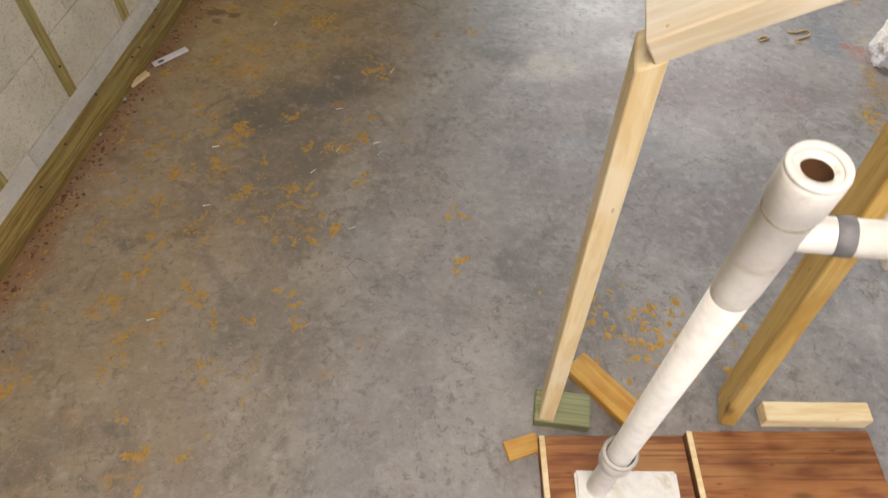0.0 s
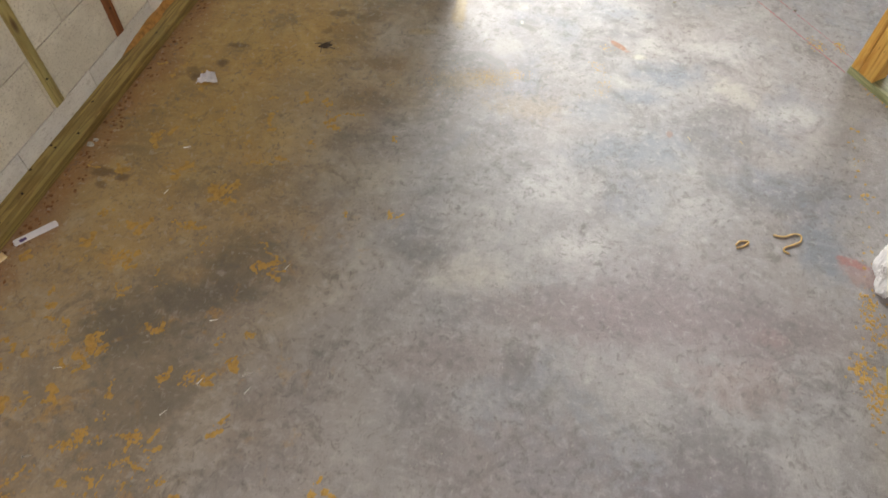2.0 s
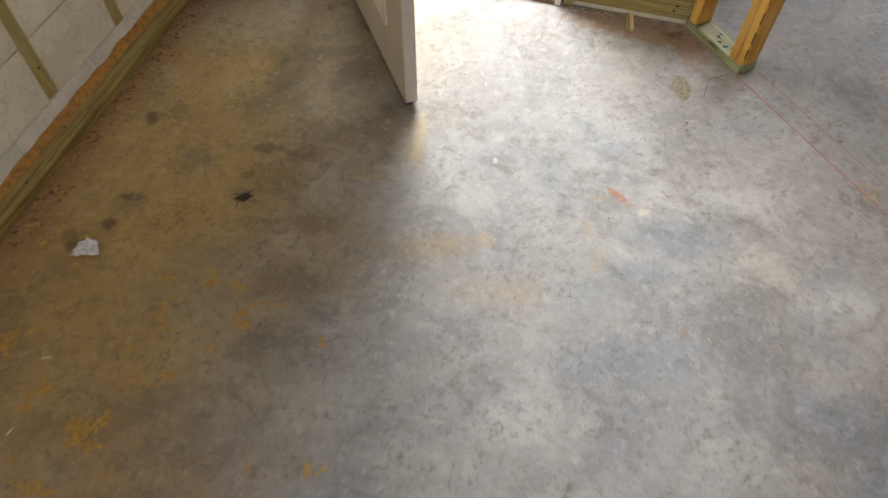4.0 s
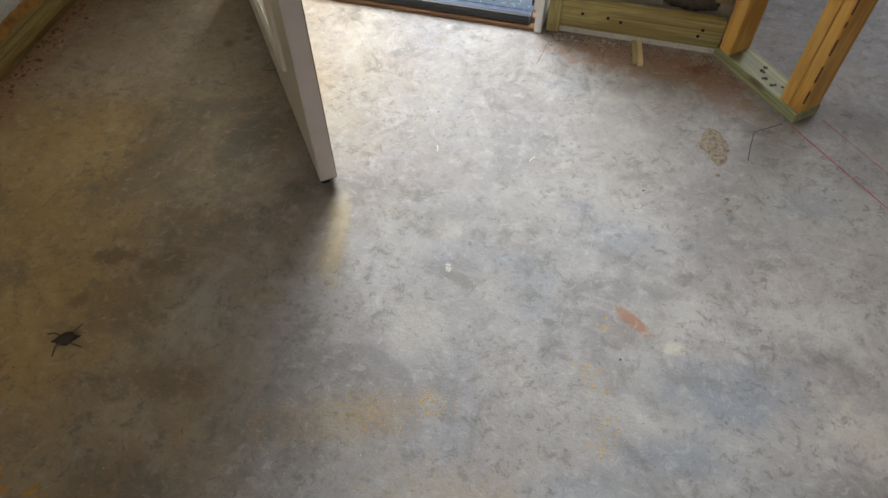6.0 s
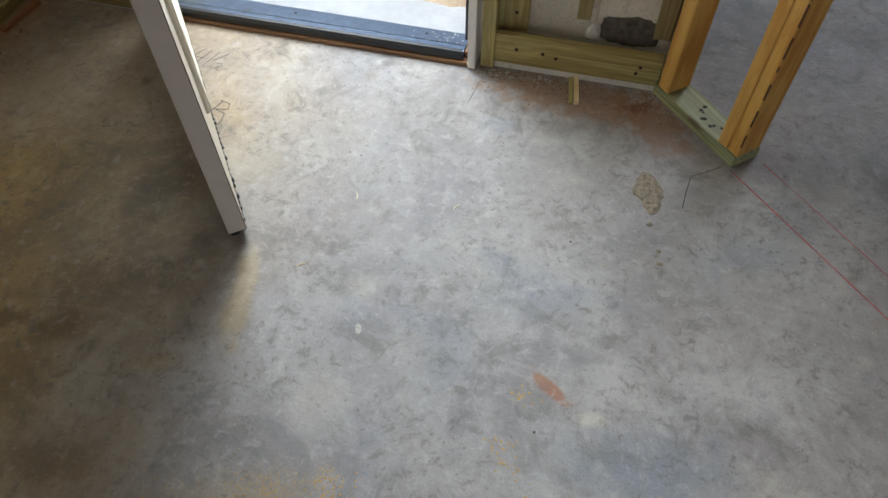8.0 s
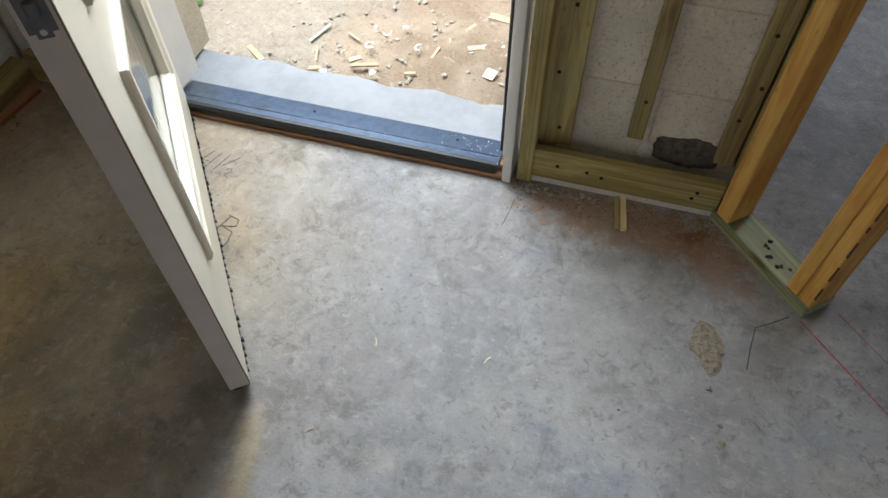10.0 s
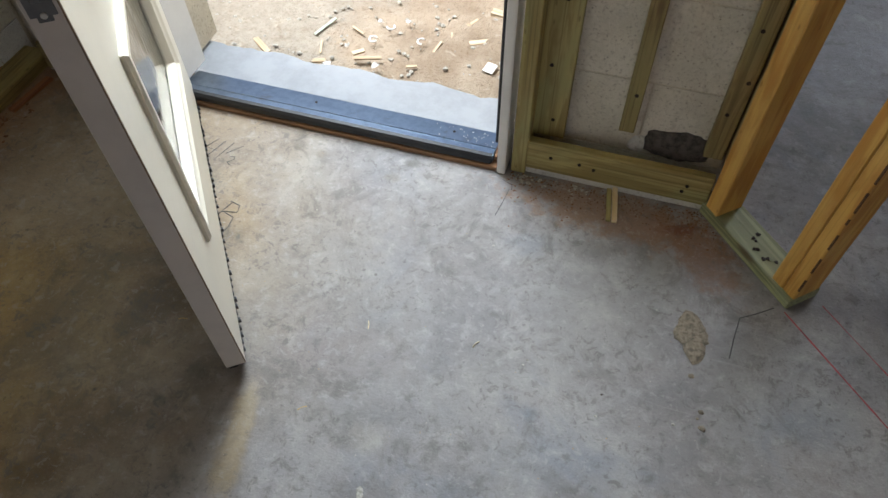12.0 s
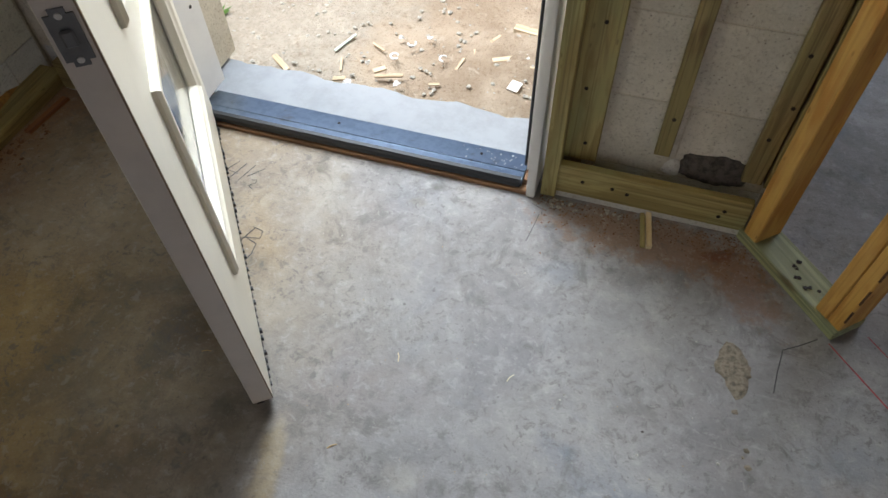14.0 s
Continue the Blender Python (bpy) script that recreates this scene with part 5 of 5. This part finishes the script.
# ---- sawdust, shavings and dirt: too many to count ----
def flakes(name, material, spots, label, seed):
    rnd = random.Random(seed)
    bm = bmesh.new()
    for x, y, r in spots:
        n = rnd.randint(5, 8)
        turn, stretch = rnd.uniform(0, 6.28), rnd.uniform(0.35, 1.0)
        top = 0.0008 + r * rnd.uniform(0.05, 0.16)
        ring, cen = [], bm.verts.new((x, y, top))
        for i in range(n):
            a = 2 * math.pi * i / n
            q = r * rnd.uniform(0.55, 1.25)
            px, py = q * math.cos(a), q * stretch * math.sin(a)
            ring.append(bm.verts.new((x + px * math.cos(turn) - py * math.sin(turn), y + px * math.sin(turn) + py * math.cos(turn), 0.0005)))
        for i in range(n):
            bm.faces.new((cen, ring[i], ring[(i + 1) % n]))
    return thing(name, bm, material, None, label, "sawdust", kind="stuff")


def heaps(rnd, n, x0, x1, y0, y1, reach, clump, fall=None):
    """Loose drifts: each is a smear of small flakes with an uneven outline."""
    out = []
    made = 0
    while made < n:
        x, y = rnd.uniform(x0, x1), rnd.uniform(y0, y1)
        d = 0.5 + 0.5 * noise.noise((x * 4.5, y * 4.5, 7)) + 0.35 * noise.noise((x * 13, y * 13, 2))
        if fall:
            d *= fall(x, y)
        if d < clump + rnd.uniform(-0.1, 0.1):
            continue
        made += 1
        turn, long, thin = rnd.gauss(0.9, 0.6), reach * rnd.uniform(0.3, 1.5), reach * rnd.uniform(0.15, 0.6)
        for _ in range(int(6 + 26 * rnd.random() ** 2)):
            u, w = rnd.gauss(0, long * 0.5), rnd.gauss(0, thin * 0.5)
            w += 0.35 * u * noise.noise((u * 60 + x * 9, y * 9, 1))
            out.append((x + u * math.cos(turn) - w * math.sin(turn), y + u * math.sin(turn) + w * math.cos(turn), rnd.uniform(0.0018, 0.0068)))
    return out


rnd = random.Random(21)
left_side = heaps(rnd, 95, -0.92, 0.04, 0.1, 2.75, 0.023, 0.55, lambda x, y: min(1.0, 0.62 + 0.57 * (0.17 - x)) * (1.0 if y < 2.4 else 0.75))
left_side += heaps(rnd, 30, -0.81, -0.14, 0.58, 1.77, 0.037, 0.58)
mid_spots = [(rnd.gauss(0.20, 0.035), rnd.gauss(2.615, 0.022), rnd.uniform(0.0007, 0.0018)) for _ in range(420)]
mid_spots += [(rnd.gauss(0.30, 0.022), rnd.gauss(2.665, 0.012), rnd.uniform(0.0009, 0.0034)) for _ in range(70)]
mid_spots += [(rnd.gauss(0.12, 0.16), rnd.gauss(2.56, 0.06), rnd.uniform(0.0006, 0.0015)) for _ in range(420)]
for cx, cy in ((0.575, 2.885), (0.571, 2.76), (0.588, 2.70), (0.585, 2.655), (0.55, 2.79), (0.02, 2.55), (-0.10, 2.50)):
    mid_spots += [(rnd.gauss(cx, 0.012), rnd.gauss(cy, 0.009), rnd.uniform(0.0008, 0.0030)) for _ in range(26)]
mid_spots += [(rnd.gauss(0.2, 0.5), rnd.gauss(3.0, 0.4), rnd.uniform(0.0006, 0.0014)) for _ in range(130)]
mid_spots = [s for s in mid_spots if s[1] < 3.65]
right_side = [(rnd.gauss(1.415, 0.027), rnd.uniform(1.58, 2.72), rnd.uniform(0.002, 0.008)) for _ in range(70)]
for cx, cy, n in ((1.383, 1.824, 70), (1.412, 1.752, 60), (1.405, 2.026, 50), (1.425, 1.946, 40)):
    right_side += [(rnd.gauss(cx, 0.018), rnd.gauss(cy, 0.028), rnd.uniform(0.002, 0.008)) for _ in range(n)]
right_side += [(rnd.gauss(0.714, 0.088), rnd.gauss(0.887, 0.062), rnd.uniform(0.004, 0.014)) for _ in range(120)]
for cx, cy in ((1.275, 3.135), (1.305, 3.105), (1.36, 3.145), (1.375, 3.125)):
    right_side += [(rnd.gauss(cx, 0.013), rnd.gauss(cy, 0.013), rnd.uniform(0.001, 0.005)) for _ in range(34)]
right_side += [(1.42 + 0.67 * q + rnd.gauss(0, 0.006), 2.955 - 0.743 * q + rnd.gauss(0, 0.006), rnd.uniform(0.001, 0.005)) for q in (rnd.uniform(0, 0.4) for _ in range(120))]
# the clear smears: drifts of packed sawdust, each a wandering chain of flakes
SMEARS = [(-0.80, 1.23), (-0.88, 1.52), (-0.55, 1.27), (-0.54, 1.35), (-0.62, 1.31), (-0.55, 1.19), (-0.45, 1.88), (-0.21, 1.68), (-0.29, 1.11), (-0.27, 1.15), (-0.13, 1.23),
          (-0.34, 1.03), (-0.20, 0.99), (-0.16, 1.03), (-0.61, 0.78), (-0.48, 0.80), (-0.43, 0.75), (-0.51, 0.64), (-0.46, 0.61), (-0.21, 0.80), (-0.16, 0.73), (-0.35, 0.69),
          (-0.27, 0.72), (-0.67, 0.66), (-0.65, 0.70), (-0.78, 0.87), (-0.62, 1.70), (-0.61, 1.60), (-0.76, 1.23), (-0.69, 1.25), (-0.40, 1.42), (0.21, 1.00), (0.16, 1.16),
          (-0.47, 1.88), (-0.45, 1.91), (-0.43, 1.92), (-0.41, 1.88), (-0.23, 1.75), (-0.20, 1.69), (-0.18, 1.70), (-0.40, 1.43), (-0.40, 1.44), (-0.54, 1.35), (-0.52, 1.34), (-0.58, 1.96), (-0.59, 1.95), (0.08, 1.95), (-0.01, 2.25), (-0.16, 1.38), (-0.61, 1.71), (-0.74, 2.04), (-0.73, 2.05), (-0.27, 2.15), (-0.23, 2.26), (-0.42, 2.20), (-0.62, 1.60), (-0.59, 1.59), (-0.52, 1.29)]
more = random.Random(8)
for _ in range(34):
    x, y = more.uniform(-0.90, -0.06), more.uniform(0.27, 2.38)
    if noise.noise((x * 3.5, y * 3.5, 7)) > -0.1 and more.random() < 1.0 - 0.3 * max(0, y - 1.2):
        SMEARS.append((x, y))
chunks = []
for x, y in SMEARS:
    turn, size = more.uniform(0.2, 1.9), more.uniform(0.5, 1.25)
    for _ in range(more.randint(2, 4)):
        u = more.uniform(-0.02, 0.02) * size
        cx, cy, head = x + u, y + more.uniform(-0.02, 0.02) * size, turn + more.gauss(0, 0.7)
        for step in range(more.randint(3, 8)):
            cx += 0.0055 * math.cos(head)
            cy += 0.0055 * math.sin(head)
            head += more.gauss(0, 0.45)
            chunks.append((cx, cy, more.uniform(0.004, 0.0115) * size))
            if more.random() < 0.5:
                chunks.append((cx + more.gauss(0, 0.009), cy + more.gauss(0, 0.009), more.uniform(0.001, 0.003)))
left_side += chunks
flakes("sawdust", SAWDUST, left_side, "yellow sawdust flakes scattered beside the block wall", 1)
flakes("sawdust_by_doorway", SAWDUST, mid_spots + right_side, "yellow sawdust sprinkled on the concrete", 2)
dirt = [(-0.930 + abs(rnd.gauss(0, 0.031)), rnd.uniform(0.2, 3.6), 0.0012 + 0.0075 * rnd.random() ** 3) for _ in range(1500)]
dirt += [(rnd.uniform(0.31, 0.86), 3.715 - abs(rnd.gauss(0, 0.04)), rnd.uniform(0.0006, 0.0030)) for _ in range(800)]
flakes("clay_dirt", CLAY, dirt, "red-brown crumbly dirt gathered along the plates", 3)
grit = [(rnd.uniform(-1.0, 1.5), rnd.uniform(0.2, 3.65), rnd.uniform(0.0007, 0.0022)) for _ in range(700)]
grit += [(rnd.uniform(0.32, 0.5), rnd.uniform(3.68, 3.715), rnd.uniform(0.003, 0.007)) for _ in range(26)]
flakes("floor_grit", GRIT, grit, "pale grit on the concrete", 4)

# ---- litter outside ----
GZ = -0.060
def splinter(x, y, length, w, turn, material, label, seed):
    ob = holder("wood_splinter", pose(x, y, GZ + 0.004, 0, random.Random(seed).uniform(-6, 6), turn), label, "splinter", "wood scraps on the ground")
    part("sliver", timber(length, w, w * 0.45, seed, 0.0008), material, ob, m=pose(-length / 2, 0, 0))


SPLINTERS = [(-0.48, 4.025, 0.085, 0.016, -38), (-0.345, 4.16, 0.085, 0.009, 66), (-0.248, 4.17, 0.05, 0.008, -30), (0.138, 4.346, 0.085, 0.028, -3), (0.071, 4.252, 0.085, 0.010, -50),
             (0.10, 4.207, 0.06, 0.020, 30), (0.05, 4.28, 0.07, 0.010, 62), (-0.009, 4.161, 0.050, 0.008, 80), (-0.177, 4.059, 0.075, 0.012, 16), (-0.21, 4.075, 0.035, 0.015, 40),
             (-0.30, 4.01, 0.035, 0.014, 15), (-0.05, 4.06, 0.03, 0.010, 20), (0.11, 4.30, 0.07, 0.011, 24), (0.02, 4.21, 0.045, 0.007, -70), (-0.32, 4.07, 0.05, 0.006, -72), (0.20, 4.20, 0.05, 0.012, 8)]
GREEN_STICK = plain("pale_green_stick", (0.45, 0.52, 0.44), 0.6)
for i, (x, y, l, w, a) in enumerate(SPLINTERS):
    green = i == 1
    splinter(x, y, l, w, a, GREEN_STICK if green else OUT_WOOD, "pale green painted stick on the sand" if green else "weathered wooden splinter on the sand", 90 + i)
for i, (x, y, r) in enumerate(((-0.272, 4.00, 0.012), (-0.145, 4.031, 0.011), (-0.25, 4.09, 0.008), (0.16, 4.23, 0.012), (-0.20, 4.22, 0.008), (-0.12, 4.24, 0.009))):
    thing("white_scrap", crumpled(r * 2, r * 1.5, 20 + i, 0.012, 5), OUT_WHITE, pose(x, y, GZ + 0.006, 0, 0, 40 * i), "small white plastic scrap on the sand", "scrap", "scraps on the ground")
for x, y, start, sweep in ((-0.188, 4.133, 40, 300), (-0.055, 4.16, 60, 230), (-0.16, 4.20, 200, 210)):
    arc = [(0.011 * math.cos(radians(start + sweep * k / 12)), 0.011 * math.sin(radians(start + sweep * k / 12)), 0.0) for k in range(13)]
    thing("plastic_clip", tube(arc, 0.0028, 6), OUT_WHITE, pose(x, y, GZ + 0.014, 6, 4, 0), "white plastic clip open like a letter c", "clip", "plastic clips on the ground", smooth=True)
thing("white_tile", box(-0.015, 0.015, -0.018, 0.018, 0, 0.004, 0.0008), OUT_WHITE, pose(0.158, 4.104, GZ + 0.012, 4, 3, -12), "small white square tile on the sand", "tile")
rnd = random.Random(31)
flakes_out = [(rnd.uniform(-1.0, 0.6), rnd.uniform(3.98, 4.9), rnd.uniform(0.002, 0.008)) for _ in range(650)]
bm = bmesh.new()
for x, y, r in flakes_out:
    piece = bmesh.new()
    bmesh.ops.create_icosphere(piece, subdivisions=1, radius=r)
    for v in piece.verts:
        v.co.z *= 0.6
        v.co += Vector((x, y, GZ + 0.018 * noise.noise((x * 3, y * 3, 0)) + r * 0.3)) + Vector((rnd.uniform(-r, r), rnd.uniform(-r, r), 0)) * 0.3
    tmp = bpy.data.meshes.new("tmp")
    piece.to_mesh(tmp)
    piece.free()
    bm.from_mesh(tmp)
    bpy.data.meshes.remove(tmp)
thing("gravel", bm, GRIT, None, "loose grit and pebbles on the sand", "gravel", kind="stuff")

weed = holder("weed", pose(-0.745, 4.15, GZ), "small green weed in the sand", "weed")
for i in range(14):
    a, l = rnd.uniform(0, 6.28), rnd.uniform(0.03, 0.06)
    leaf = bmesh.new()
    p = [leaf.verts.new(q) for q in ((0, 0, 0.004), (l * 0.45, 0.007, 0.022), (l, 0, 0.026), (l * 0.45, -0.007, 0.020))]
    leaf.faces.new(p)
    bmesh.ops.rotate(leaf, matrix=Matrix.Rotation(a, 3, "Z"), verts=leaf.verts)
    part("leaf", leaf, GREEN_LEAF, weed)

# ---- concrete blocks of the two walls ----
COURSE, BLOCK_L, JOINT = 0.187, 0.374, 0.003
block_me = {}


def block_mesh(length, material, axis):
    key = (round(length, 3), material.name, axis)
    if key not in block_me:
        b2 = box(JOINT / 2, length - JOINT / 2, -0.012, 0.0, JOINT / 2, COURSE - JOINT / 2, 0.001)
        block_me[key] = mesh_of("block", b2, material)
    return block_me[key]


def lay_blocks(parent, anchor, start, end, place, first, base_material, material):
    for c in range(-1, 14):
        z = first + (c * COURSE)
        if z + COURSE > HEIGHT:
            continue
        s = anchor + math.floor((start - anchor) / BLOCK_L) * BLOCK_L - (BLOCK_L / 2 if c % 2 else 0)
        while s < end:
            a, b3 = max(s, start), min(s + BLOCK_L, end)
            s += BLOCK_L
            if b3 - a < 0.05:
                continue
            ob = new("block", block_mesh(b3 - a, base_material if c < 0 else material, place(0, 0)[1]))
            ob.parent = parent
            ob.matrix_basis = place(a, z)[0]
            if z < 0:
                ob.matrix_basis = ob.matrix_basis @ Matrix.Translation((0, 0, -z)) @ Matrix.Diagonal((1, 1, (COURSE + z) / COURSE, 1))


lay_blocks(wall_west, 2.358, SOUTH, 3.77, lambda s, z: (pose(WALL_W, s, z, 0, 0, 90), "w"), 0.105, BLOCK_BASE, BLOCK_GREY)
lay_blocks(wall_north, 0.566, WALL_W + 0.01, DOOR_L - 0.035, lambda s, z: (pose(s, WALL_N, z) @ Matrix.Translation((0, 0.012, 0)), "n"), 0.07, BLOCK_BASE, BLOCK)
lay_blocks(wall_north, 0.566, DOOR_R + 0.035, JOG - 0.01, lambda s, z: (pose(s, WALL_N, z) @ Matrix.Translation((0, 0.012, 0)), "n"), 0.07, BLOCK_BASE, BLOCK)
